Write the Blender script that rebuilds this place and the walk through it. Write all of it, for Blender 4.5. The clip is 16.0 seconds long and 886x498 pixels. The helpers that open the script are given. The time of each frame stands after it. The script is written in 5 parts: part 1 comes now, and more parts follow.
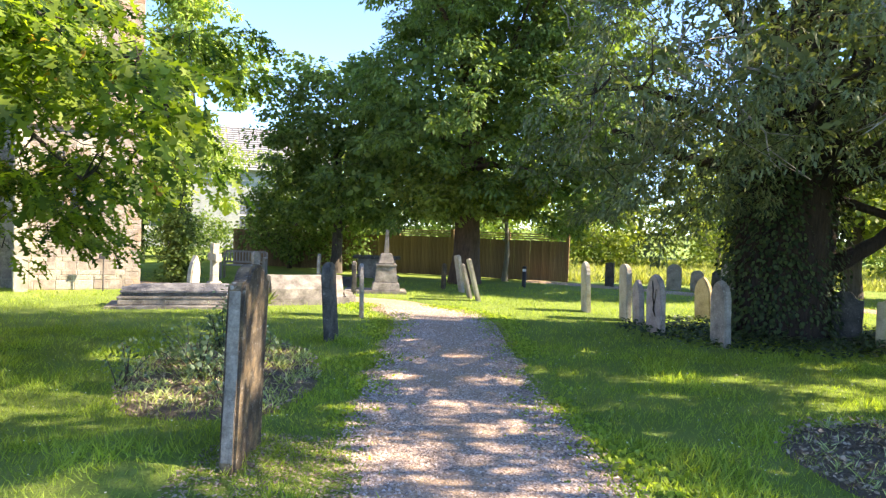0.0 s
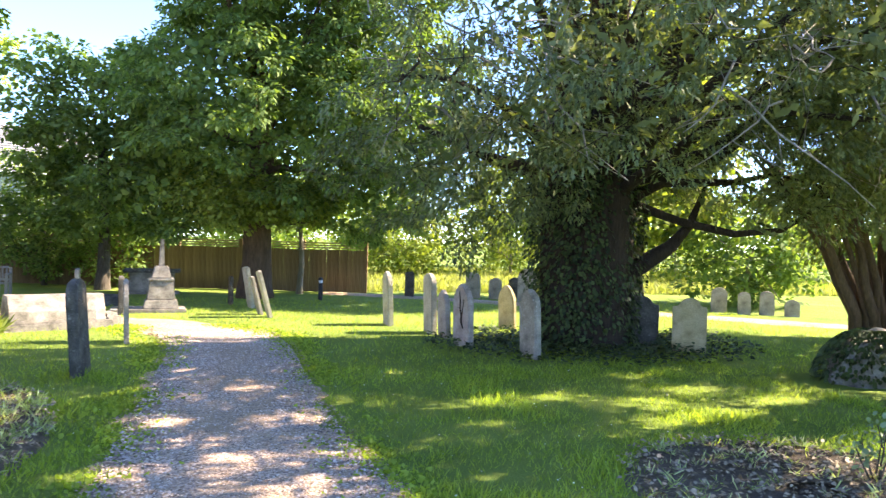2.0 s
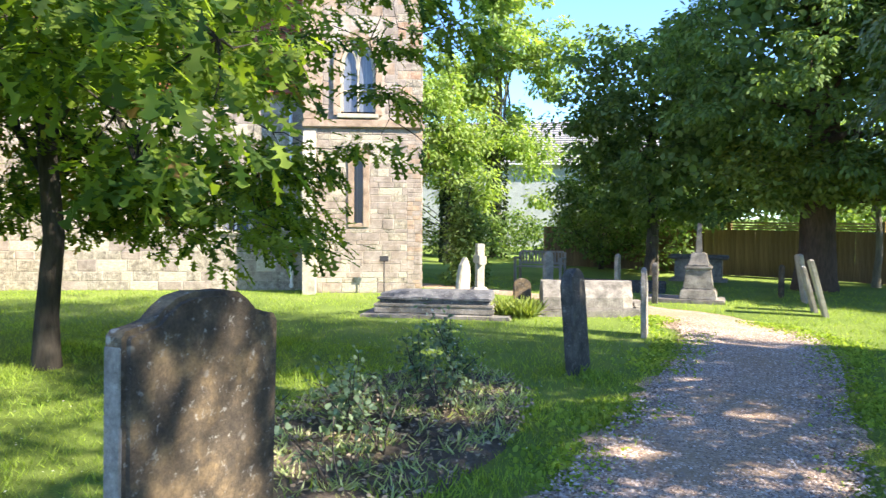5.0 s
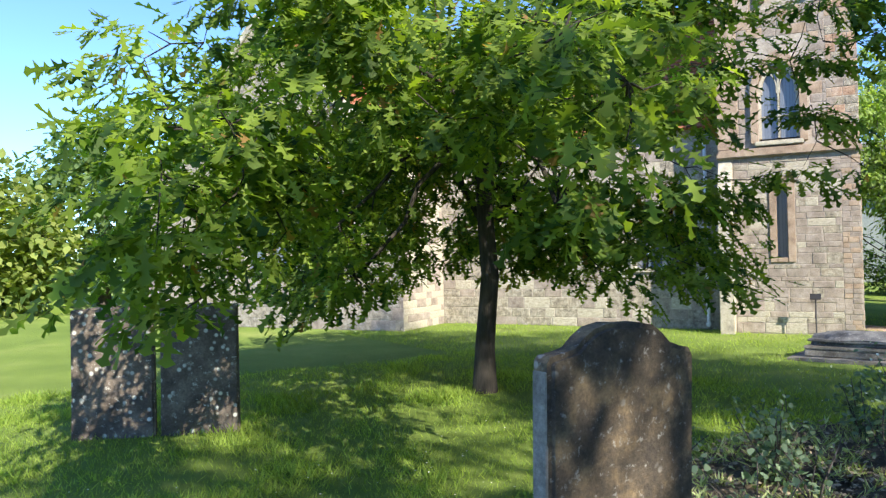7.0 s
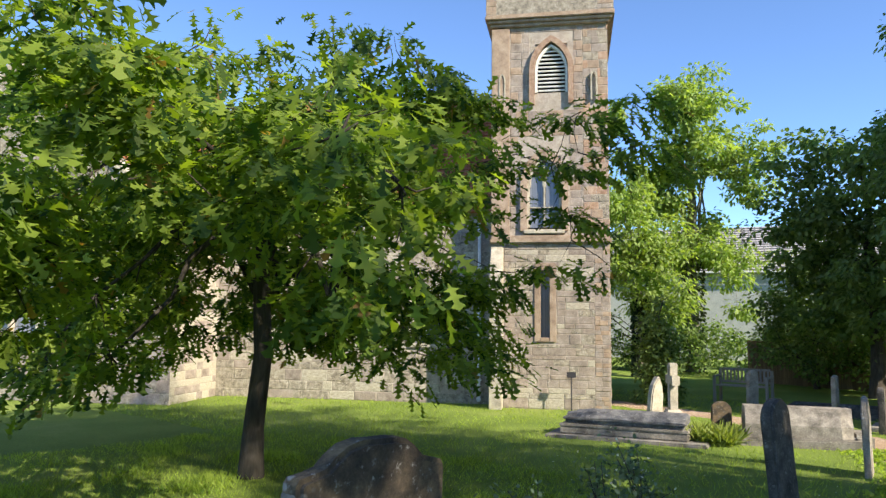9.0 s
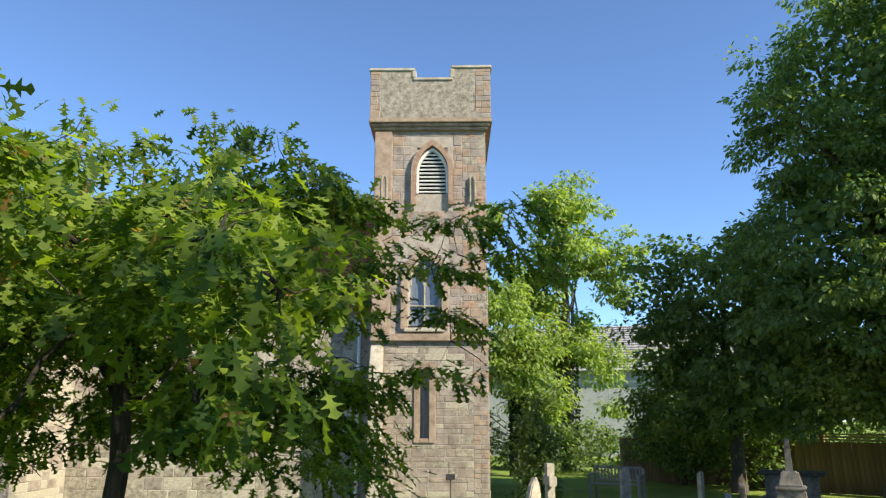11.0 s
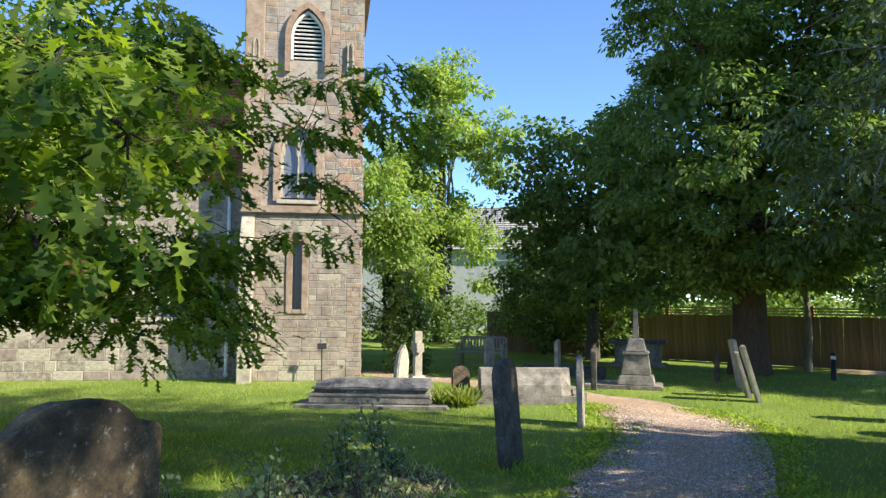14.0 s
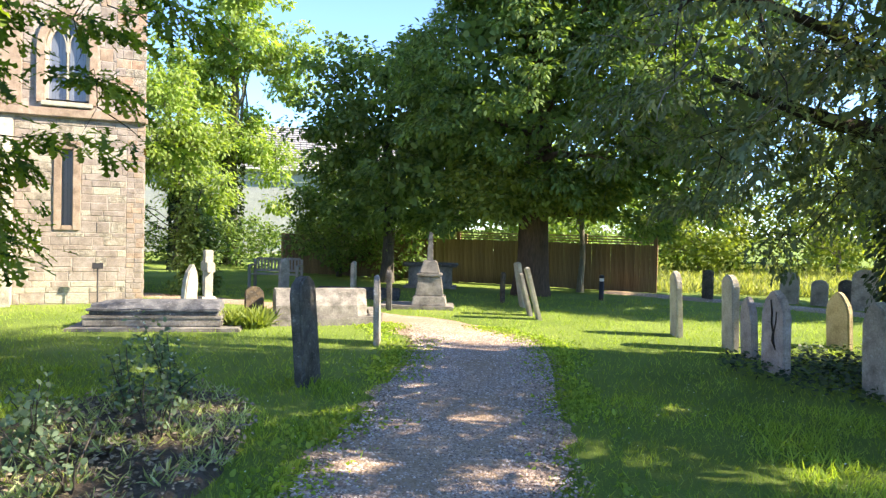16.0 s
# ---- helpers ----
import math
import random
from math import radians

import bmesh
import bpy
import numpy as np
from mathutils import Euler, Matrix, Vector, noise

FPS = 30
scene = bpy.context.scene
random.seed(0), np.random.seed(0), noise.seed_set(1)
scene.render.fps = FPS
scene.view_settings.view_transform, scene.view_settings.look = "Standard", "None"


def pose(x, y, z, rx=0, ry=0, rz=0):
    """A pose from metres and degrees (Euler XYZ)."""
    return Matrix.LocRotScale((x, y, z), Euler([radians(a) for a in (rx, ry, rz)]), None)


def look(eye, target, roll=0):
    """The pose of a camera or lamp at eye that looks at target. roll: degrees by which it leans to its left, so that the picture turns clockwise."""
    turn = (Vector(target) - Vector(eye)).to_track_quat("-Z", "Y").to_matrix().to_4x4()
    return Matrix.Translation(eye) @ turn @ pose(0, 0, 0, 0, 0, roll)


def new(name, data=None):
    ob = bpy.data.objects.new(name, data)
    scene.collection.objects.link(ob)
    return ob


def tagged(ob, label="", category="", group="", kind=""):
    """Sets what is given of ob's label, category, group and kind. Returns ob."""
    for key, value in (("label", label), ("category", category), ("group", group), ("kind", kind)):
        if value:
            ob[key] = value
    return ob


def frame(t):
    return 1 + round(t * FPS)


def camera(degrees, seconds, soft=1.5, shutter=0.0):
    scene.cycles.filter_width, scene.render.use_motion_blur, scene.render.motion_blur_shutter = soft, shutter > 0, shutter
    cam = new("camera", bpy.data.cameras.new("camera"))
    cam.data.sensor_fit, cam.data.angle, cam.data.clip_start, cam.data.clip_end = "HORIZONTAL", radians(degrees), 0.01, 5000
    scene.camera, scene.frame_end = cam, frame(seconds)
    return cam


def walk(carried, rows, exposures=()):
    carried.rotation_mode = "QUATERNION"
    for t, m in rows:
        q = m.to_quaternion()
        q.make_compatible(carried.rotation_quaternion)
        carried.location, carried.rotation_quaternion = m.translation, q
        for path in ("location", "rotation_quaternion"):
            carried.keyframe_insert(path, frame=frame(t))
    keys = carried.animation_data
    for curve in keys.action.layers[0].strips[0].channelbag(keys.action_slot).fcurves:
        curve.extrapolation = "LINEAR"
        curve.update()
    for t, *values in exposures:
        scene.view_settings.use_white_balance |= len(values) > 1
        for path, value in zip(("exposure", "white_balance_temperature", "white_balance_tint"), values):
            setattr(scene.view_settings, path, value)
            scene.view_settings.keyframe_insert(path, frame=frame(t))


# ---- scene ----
cam = camera(61.9, 16.0, soft=1.3, shutter=0.12)
# seconds, eye, a point 2 m ahead, roll
PATH = [
    (0, (0.024, 0.364, 1.609), (0.018, 2.363, 1.546), 2.0),
    (0.5, (0.018, 0.596, 1.621), (0.067, 2.595, 1.564), 1.8),
    (1, (0.031, 0.925, 1.611), (0.147, 2.921, 1.569), 2.8),
    (1.5, (0.028, 1.228, 1.583), (0.267, 3.213, 1.565), 2.6),
    (2, (0.119, 1.576, 1.569), (0.657, 3.502, 1.55), 1.6),
    (2.5, (0.287, 1.895, 1.565), (0.992, 3.767, 1.545), 2.5),
    (3, (0.382, 2.177, 1.548), (0.998, 4.078, 1.489), 0.9),
    (3.5, (0.471, 2.48, 1.528), (0.83, 4.445, 1.417), 1.0),
    (4, (0.493, 2.718, 1.505), (0.386, 4.711, 1.384), 1.3),
    (4.5, (0.599, 2.97, 1.567), (0.044, 4.888, 1.458), 0.4),
    (5, (0.655, 3.125, 1.579), (-0.251, 4.905, 1.49), 0.3),
    (5.2, (0.642, 3.093, 1.599), (-0.384, 4.807, 1.517), 0.1),
    (6.25, (0.68, 3.09, 1.58), (-0.885, 4.335, 1.55), -0.7),
    (7.3, (0.712, 3.071, 1.564), (-1.0, 4.105, 1.597), -1.4),
    (7.5, (0.687, 3.073, 1.604), (-0.998, 4.15, 1.635), -1.2),
    (8, (0.723, 3.114, 1.629), (-0.854, 4.343, 1.691), -1.0),
    (8.5, (0.752, 3.137, 1.68), (-0.698, 4.509, 1.796), -0.2),
    (9, (0.768, 3.139, 1.736), (-0.558, 4.623, 1.931), 0.6),
    (9.5, (0.72, 3.089, 1.787), (-0.498, 4.647, 2.084), 1.0),
    (9.7, (0.712, 3.089, 1.802), (-0.471, 4.666, 2.138), 0.9),
    (10.75, (0.75, 3.14, 1.79), (-0.31, 4.773, 2.247), 0.2),
    (11.8, (0.78, 3.171, 1.769), (-0.232, 4.855, 2.141), -0.5),
    (12, (0.786, 3.168, 1.775), (-0.213, 4.866, 2.12), -0.5),
    (12.5, (0.792, 3.162, 1.741), (-0.17, 4.893, 2.025), -0.3),
    (13, (0.79, 3.202, 1.727), (-0.124, 4.967, 1.95), -0.1),
    (13.5, (0.773, 3.204, 1.677), (-0.081, 5.004, 1.857), 0.2),
    (14, (0.798, 3.25, 1.65), (0.017, 5.086, 1.785), 0.2),
    (14.5, (0.793, 3.197, 1.613), (0.116, 5.077, 1.699), 0.4),
    (15, (0.81, 3.249, 1.665), (0.266, 5.173, 1.691), 0.6),
    (15.5, (0.797, 3.277, 1.623), (0.406, 5.238, 1.604), 1.1),
    (16, (0.682, 3.393, 1.567), (0.434, 5.376, 1.509), 1.5),
]
walk(cam, [(t, look(eye, target, roll)) for t, eye, target, roll in PATH],
     exposures=((0,2.4,7600,17),(1.5,2.65,7500,18),(2.5,2.85,7700,17),(4,2.75,7600,18),(5,2.25,6700,12),(7.5,1.55,6400,10),(9.5,1.35,7100,10),(12.5,1.2,7000,6),(14.5,1.68,6800,10),(16,2.22,7200,13)))

# ---- light ----
SUN_AZ, SUN_EL = 89.5, 36.0
to_sun = Vector((math.sin(radians(SUN_AZ)) * math.cos(radians(SUN_EL)), math.cos(radians(SUN_AZ)) * math.cos(radians(SUN_EL)), math.sin(radians(SUN_EL))))
world = bpy.data.worlds.new("world")
scene.world = world
world.use_nodes = True
wn = world.node_tree
sky = wn.nodes.new("ShaderNodeTexSky")
sky.sky_type = "NISHITA"
sky.sun_disc = False
sky.sun_elevation, sky.sun_rotation = radians(SUN_EL), radians(SUN_AZ)
sky.air_density, sky.dust_density, sky.ozone_density = 0.66, 0.0, 7.0
wn.nodes["Background"].inputs[1].default_value = 0.13
wn.links.new(sky.outputs[0], wn.nodes["Background"].inputs[0])
sun = new("sun", bpy.data.lights.new("sun", "SUN"))
sun.data.energy, sun.data.angle, sun.data.color = 3.8, radians(0.53), (1.0, 0.91, 0.76)
sun.matrix_world = look(to_sun * 60, (0, 0, 0))


# ---- materials ----
class Nodes:
    """A small builder for node materials."""

    def __init__(self, name):
        self.mat = bpy.data.materials.new(name)
        self.mat.use_nodes = True
        self.tree = self.mat.node_tree
        self.tree.nodes.clear()
        self.out = self.node("ShaderNodeOutputMaterial")
        self.where = self.node("ShaderNodeTexCoord").outputs["Object"]

    def node(self, kind, **values):
        made = self.tree.nodes.new(kind)
        for key, value in values.items():
            made.inputs[key.replace("_", " ")].default_value = value
        return made

    def link(self, a, b):
        self.tree.links.new(a, b)

    def world_place(self):
        self.where = self.node("ShaderNodeNewGeometry").outputs["Position"]

    def noise(self, scale, detail=4.0, rough=0.55, stretch=None):
        n = self.node("ShaderNodeTexNoise", Scale=scale, Detail=detail, Roughness=rough)
        where = self.where
        if stretch:
            m = self.node("ShaderNodeMapping")
            m.inputs["Scale"].default_value = stretch
            self.link(where, m.inputs["Vector"])
            where = m.outputs[0]
        self.link(where, n.inputs["Vector"])
        return n.outputs["Fac"]

    def ramp(self, fac, stops):
        r = self.node("ShaderNodeValToRGB")
        e = r.color_ramp.elements
        while len(e) < len(stops):
            e.new(0.5)
        for k, (at, c) in zip(e, stops):
            k.position, k.color = at, (*c, 1) if not isinstance(c, (int, float)) else (c, c, c, 1)
        self.link(fac, r.inputs[0])
        return r.outputs[0]

    def mix(self, fac, a, b, mode="MIX"):
        m = self.node("ShaderNodeMix")
        m.data_type, m.blend_type = "RGBA", mode
        for value, sock in ((fac, m.inputs[0]), (a, m.inputs[6]), (b, m.inputs[7])):
            if isinstance(value, (int, float)):
                sock.default_value = value
            elif isinstance(value, tuple):
                sock.default_value = (*value, 1)
            else:
                self.link(value, sock)
        return m.outputs[2]

    def bump(self, fac, strength, distance=0.01):
        b = self.node("ShaderNodeBump", Strength=strength, Distance=distance)
        self.link(fac, b.inputs["Height"])
        return b.outputs[0]

    def surface(self, colour, rough=0.9, normal=None, metal=0.0, spec=0.3):
        p = self.node("ShaderNodeBsdfPrincipled", Roughness=rough, Metallic=metal)
        p.inputs["Specular IOR Level"].default_value = spec
        if isinstance(colour, tuple):
            p.inputs["Base Color"].default_value = (*colour, 1)
        else:
            self.link(colour, p.inputs["Base Color"])
        if normal:
            self.link(normal, p.inputs["Normal"])
        self.link(p.outputs[0], self.out.inputs[0])
        return self.mat


def stone(name, dark, mid, light, lichen=None, lichen_at=0.6, scale=1.0, random_tint=0.0, relief=0.6):
    m = Nodes(name)
    if random_tint:
        m.world_place()
    base = m.ramp(m.noise(5 * scale, 8, 0.65), [(0.3, dark), (0.5, mid), (0.72, light)])
    fine = m.ramp(m.noise(60 * scale, 5, 0.7), [(0.3, 0.6), (0.7, 1.25)])
    c = m.mix(0.8, base, fine, "MULTIPLY")
    if lichen:
        v = m.node("ShaderNodeTexVoronoi", Scale=14 * scale)
        m.link(m.where, v.inputs["Vector"])
        spots = m.ramp(v.outputs["Distance"], [(0.16, 1.0), (0.3, 0.0)])
        patch = m.ramp(m.noise(3.1 * scale, 3), [(lichen_at - 0.06, 0.0), (lichen_at + 0.06, 1.0)])
        c = m.mix(m.mix(1.0, spots, patch, "MULTIPLY"), c, lichen)
        c = m.mix(m.ramp(m.noise(23 * scale, 6, 0.7), [(0.58, 0.0), (0.7, 0.75)]), c, lichen)
    if random_tint:
        i = m.node("ShaderNodeObjectInfo")
        c = m.mix(random_tint, c, m.ramp(i.outputs["Random"], [(0.0, (0.78, 0.76, 0.74)), (0.4, (0.97, 0.95, 0.92)), (0.7, (1.06, 0.99, 0.91)), (1.0, (1.04, 1.05, 1.06))]), "MULTIPLY")
    return m.surface(c, 0.92, m.bump(m.noise(38 * scale, 9, 0.72), relief, 0.02))


def leaf(name, dark, light, back=0.5, gloss=0.35, autumn=None):
    m = Nodes(name)
    g = m.node("ShaderNodeNewGeometry")
    stops = [(0.0, dark), (0.75, light)]
    if autumn:
        stops += [(0.984, light), (0.99, autumn)]
    c = m.ramp(g.outputs["Random Per Island"], stops)
    m.world_place()
    c = m.mix(0.5, c, m.ramp(m.noise(0.9, 3), [(0.3, 0.65), (0.7, 1.3)]), "MULTIPLY")
    p = m.node("ShaderNodeBsdfPrincipled", Roughness=0.6)
    p.inputs["Specular IOR Level"].default_value = gloss
    m.link(c, p.inputs["Base Color"])
    t = m.node("ShaderNodeBsdfTranslucent")
    m.link(m.mix(1.0, c, (1.7, 1.75, 0.55), "MULTIPLY"), t.inputs["Color"])
    x = m.node("ShaderNodeMixShader", Fac=back)
    m.link(p.outputs[0], x.inputs[1])
    m.link(t.outputs[0], x.inputs[2])
    m.link(x.outputs[0], m.out.inputs[0])
    return m.mat


def bark(name, dark, light, stretch=(9, 9, 1.6)):
    m = Nodes(name)
    f = m.noise(3.0, 8, 0.7, stretch)
    c = m.ramp(f, [(0.3, dark), (0.7, light)])
    c = m.mix(0.6, c, m.ramp(m.noise(1.3, 3), [(0.3, 0.6), (0.7, 1.3)]), "MULTIPLY")
    return m.surface(c, 0.95, m.bump(f, 0.9, 0.03))


def wood(name, dark, light, rand=0.5, stretch=(30, 30, 1.2)):
    m = Nodes(name)
    f = m.noise(1.6, 6, 0.65, stretch)
    c = m.ramp(f, [(0.3, dark), (0.7, light)])
    i = m.node("ShaderNodeObjectInfo")
    c = m.mix(rand, c, m.ramp(i.outputs["Random"], [(0, (0.6, 0.58, 0.55)), (1, (1.25, 1.2, 1.1))]), "MULTIPLY")
    return m.surface(c, 0.85, m.bump(f, 0.4, 0.005))


def ground_mix(name, stops, fine_scale, relief, distance, patch=None, rough=0.95):
    m = Nodes(name)
    m.world_place()
    c = m.ramp(m.noise(0.55, 5, 0.6), stops)
    c = m.mix(0.75, c, m.ramp(m.noise(fine_scale, 6, 0.75), [(0.28, 0.45), (0.72, 1.45)]), "MULTIPLY")
    if patch:
        c = m.mix(m.ramp(m.noise(1.7, 5, 0.65), [(0.56, 0.0), (0.68, 0.8)]), c, patch)
    return m.surface(c, rough, m.bump(m.noise(fine_scale * 1.4, 6, 0.8), relief, distance), spec=0.15)


M_GRASS = ground_mix("lawn_grass", [(0.3, (0.148, 0.225, 0.045)), (0.55, (0.215, 0.3, 0.062)), (0.75, (0.3, 0.355, 0.1))], 55, 0.9, 0.03)
M_SOIL = ground_mix("flower_bed_soil", [(0.3, (0.12, 0.098, 0.076)), (0.6, (0.22, 0.182, 0.145)), (0.8, (0.33, 0.28, 0.225))], 40, 1.0, 0.05)


def gravel_material():
    m = Nodes("gravel")
    m.world_place()
    v = m.node("ShaderNodeTexVoronoi", Scale=60.0)
    m.link(m.where, v.inputs["Vector"])
    pebble = m.ramp(v.outputs["Color"], [(0.1, (0.18, 0.13, 0.1)), (0.4, (0.41, 0.315, 0.25)), (0.65, (0.58, 0.46, 0.375)), (0.9, (0.8, 0.67, 0.57))])
    big = m.ramp(m.noise(1.1, 5, 0.6), [(0.3, (0.72, 0.7, 0.69)), (0.7, (1.12, 1.04, 0.95))])
    c = m.mix(1.0, pebble, big, "MULTIPLY")
    c = m.mix(m.ramp(m.noise(0.8, 6, 0.7), [(0.45, 0.0), (0.6, 0.8)]), c, (0.38, 0.27, 0.17))
    return m.surface(c, 0.9, m.bump(v.outputs["Distance"], 0.9, 0.012), spec=0.2)


M_GRAVEL = gravel_material()


def pebble_material():
    m = Nodes("pebble")
    g = m.node("ShaderNodeNewGeometry")
    c = m.ramp(g.outputs["Random Per Island"], [(0, (0.17, 0.13, 0.11)), (0.4, (0.4, 0.31, 0.255)), (0.8, (0.58, 0.475, 0.4)), (1, (0.76, 0.67, 0.59))])
    return m.surface(c, 0.8)


M_PEBBLE = pebble_material()
M_BLADE = leaf("grass_blade", (0.15, 0.235, 0.045), (0.34, 0.44, 0.1), 0.5, 0.2)
M_MEADOW = leaf("meadow_grass", (0.15, 0.19, 0.07), (0.33, 0.34, 0.17), 0.45, 0.1)
M_OAK = leaf("oak_leaf", (0.026, 0.072, 0.016), (0.215, 0.3, 0.046), 0.52, 0.3, (0.33, 0.2, 0.08))
M_YEW = leaf("yew_needle", (0.065, 0.09, 0.05), (0.17, 0.2, 0.105), 0.3, 0.15)
M_HOLM = leaf("dark_leaf", (0.075, 0.13, 0.05), (0.185, 0.27, 0.1), 0.42, 0.15)
M_MID = leaf("mid_leaf", (0.075, 0.13, 0.05), (0.2, 0.285, 0.11), 0.44, 0.15)
M_ASH = leaf("ash_leaf", (0.15, 0.225, 0.065), (0.31, 0.4, 0.14), 0.5, 0.3)
M_LIME = leaf("lime_leaf", (0.11, 0.165, 0.035), (0.26, 0.31, 0.085), 0.4, 0.3)
M_IVY = leaf("ivy_leaf", (0.012, 0.026, 0.009), (0.07, 0.105, 0.035), 0.15, 0.4)
M_CONIFER = leaf("conifer_needle", (0.06, 0.14, 0.075), (0.18, 0.32, 0.18), 0.35, 0.3)
M_PLANT = leaf("plant_leaf", (0.2, 0.265, 0.1), (0.52, 0.58, 0.32), 0.4, 0.3)
M_BLUE = leaf("rose_leaf", (0.07, 0.12, 0.065), (0.2, 0.275, 0.17), 0.35, 0.4)
M_PETAL = leaf("pale_petal", (0.6, 0.62, 0.62), (0.8, 0.8, 0.78), 0.3, 0.2)
M_LITTER = leaf("leaf_litter", (0.14, 0.108, 0.072), (0.4, 0.325, 0.235), 0.1, 0.2)
M_BARK = bark("oak_bark", (0.045, 0.038, 0.03), (0.14, 0.12, 0.1))
M_OAKBARK = bark("young_oak_bark", (0.025, 0.022, 0.018), (0.075, 0.065, 0.055))
M_YEWBARK = bark("yew_bark", (0.018, 0.012, 0.01), (0.07, 0.048, 0.036))
M_REDBARK = bark("brown_bark", (0.06, 0.04, 0.028), (0.17, 0.11, 0.075))
M_TWIG = bark("dead_twig", (0.16, 0.14, 0.12), (0.38, 0.35, 0.31))
M_PALEBARK = bark("pale_bark", (0.13, 0.12, 0.09), (0.3, 0.28, 0.22))
M_BROWNSTONE = stone("brown_headstone", (0.035, 0.031, 0.028), (0.1, 0.08, 0.058), (0.3, 0.215, 0.12), (0.42, 0.42, 0.39), 0.66, 1.3)
M_LICHENSTONE = stone("lichened_headstone", (0.05, 0.04, 0.035), (0.12, 0.098, 0.08), (0.24, 0.195, 0.155), (0.56, 0.56, 0.5), 0.47, 0.9)
M_GREYSTONE = stone("grey_headstone", (0.17, 0.155, 0.135), (0.33, 0.3, 0.26), (0.5, 0.46, 0.4), (0.55, 0.55, 0.5), 0.62)
M_SLATE = stone("dark_headstone", (0.04, 0.038, 0.036), (0.095, 0.09, 0.083), (0.19, 0.18, 0.165), (0.34, 0.34, 0.32), 0.66)
M_PALESTONE = stone("pale_headstone", (0.3, 0.27, 0.22), (0.46, 0.42, 0.34), (0.62, 0.58, 0.49), (0.3, 0.29, 0.22), 0.68)
M_BUFFSTONE = stone("buff_headstone", (0.3, 0.24, 0.13), (0.5, 0.41, 0.24), (0.62, 0.53, 0.34), (0.32, 0.28, 0.18), 0.68)
M_PINKSTONE = stone("pinkish_headstone", (0.25, 0.21, 0.19), (0.42, 0.36, 0.33), (0.58, 0.52, 0.48), (0.12, 0.11, 0.1), 0.66)
M_TOMB = stone("tomb_stone", (0.1, 0.092, 0.082), (0.24, 0.22, 0.195), (0.42, 0.39, 0.345), (0.4, 0.38, 0.34), 0.66)
M_TOMBTOP = stone("dark_tomb_top", (0.04, 0.042, 0.048), (0.13, 0.132, 0.14), (0.26, 0.26, 0.26), (0.42, 0.41, 0.39), 0.68)
M_RUBBLE = stone("church_rubble_stone", (0.2, 0.168, 0.145), (0.315, 0.27, 0.238), (0.44, 0.39, 0.35), (0.46, 0.44, 0.41), 0.66, 1.0, 0.4, 0.5)
M_DRESSED = stone("dressed_stone", (0.23, 0.17, 0.13), (0.36, 0.275, 0.21), (0.48, 0.39, 0.31), None, 0.6, 1.0, 0.35, 0.45)
M_FLINT = stone("flint_rubble", (0.14, 0.125, 0.105), (0.34, 0.305, 0.25), (0.55, 0.505, 0.43), (0.62, 0.59, 0.53), 0.56, 2.2, 0.3, 1.0)
M_MORTAR = stone("mortar", (0.3, 0.26, 0.22), (0.41, 0.36, 0.31), (0.5, 0.45, 0.39), None, 0.6, 2.0)
M_BRICKRED = stone("weathered_brick", (0.27, 0.17, 0.12), (0.42, 0.29, 0.215), (0.5, 0.4, 0.32), None, 0.6, 2.0, 0.6)
M_TILE = stone("red_roof_tile", (0.23, 0.075, 0.035), (0.4, 0.14, 0.07), (0.5, 0.24, 0.14), (0.4, 0.36, 0.2), 0.7, 1.5, 0.5)
M_RENDER = stone("grey_rendered_wall", (0.3, 0.33, 0.33), (0.38, 0.41, 0.41), (0.44, 0.47, 0.46), None, 0.6, 0.5)
M_ROOFGREY = stone("grey_concrete_tile", (0.24, 0.235, 0.24), (0.34, 0.33, 0.33), (0.44, 0.43, 0.42), None, 0.6, 1.0)
M_PAINT = stone("white_paint", (0.66, 0.66, 0.63), (0.76, 0.76, 0.73), (0.82, 0.82, 0.8), None, 0.6, 1.0, 0, 0.1)
M_FENCE = wood("fence_board", (0.13, 0.085, 0.045), (0.29, 0.2, 0.11))
M_FENCETOP = wood("fence_slat", (0.25, 0.18, 0.1), (0.46, 0.36, 0.22), 0.4, (1.5, 30, 30))
M_BENCH = wood("weathered_bench", (0.2, 0.18, 0.155), (0.38, 0.35, 0.31), 0.3)
M_METAL = Nodes("dark_metal").surface((0.025, 0.025, 0.027), 0.5)
M_DARK = Nodes("shadowed_interior").surface((0.02, 0.02, 0.02), 0.9)
M_LIGHTCAP = Nodes("white_cap").surface((0.75, 0.75, 0.73), 0.5)


def leaded_glass():
    m = Nodes("leaded_glass")
    b = m.node("ShaderNodeTexBrick", Scale=9.0)
    b.inputs["Color1"].default_value, b.inputs["Color2"].default_value = (0.13, 0.15, 0.19, 1), (0.2, 0.22, 0.26, 1)
    b.inputs["Mortar"].default_value = (0.05, 0.05, 0.055, 1)
    b.inputs["Mortar Size"].default_value = 0.015
    m.link(m.where, b.inputs["Vector"])
    return m.surface(b.outputs["Color"], 0.18, m.bump(m.noise(6, 2), 0.15, 0.01), 0, 0.6)


M_GLASS = leaded_glass()


# ---- helpers for shapes ----
def part(name, bm, material, parent, label=""):
    data = bpy.data.meshes.new(name)
    bm.to_mesh(data)
    bm.free()
    data.materials.append(material)
    ob = new(name, data)
    ob.parent = parent
    return tagged(ob, label)


def thing(name, m, label, category, group="", kind=""):
    ob = new(name)
    ob.matrix_basis = m
    return tagged(ob, label, category, group, kind)


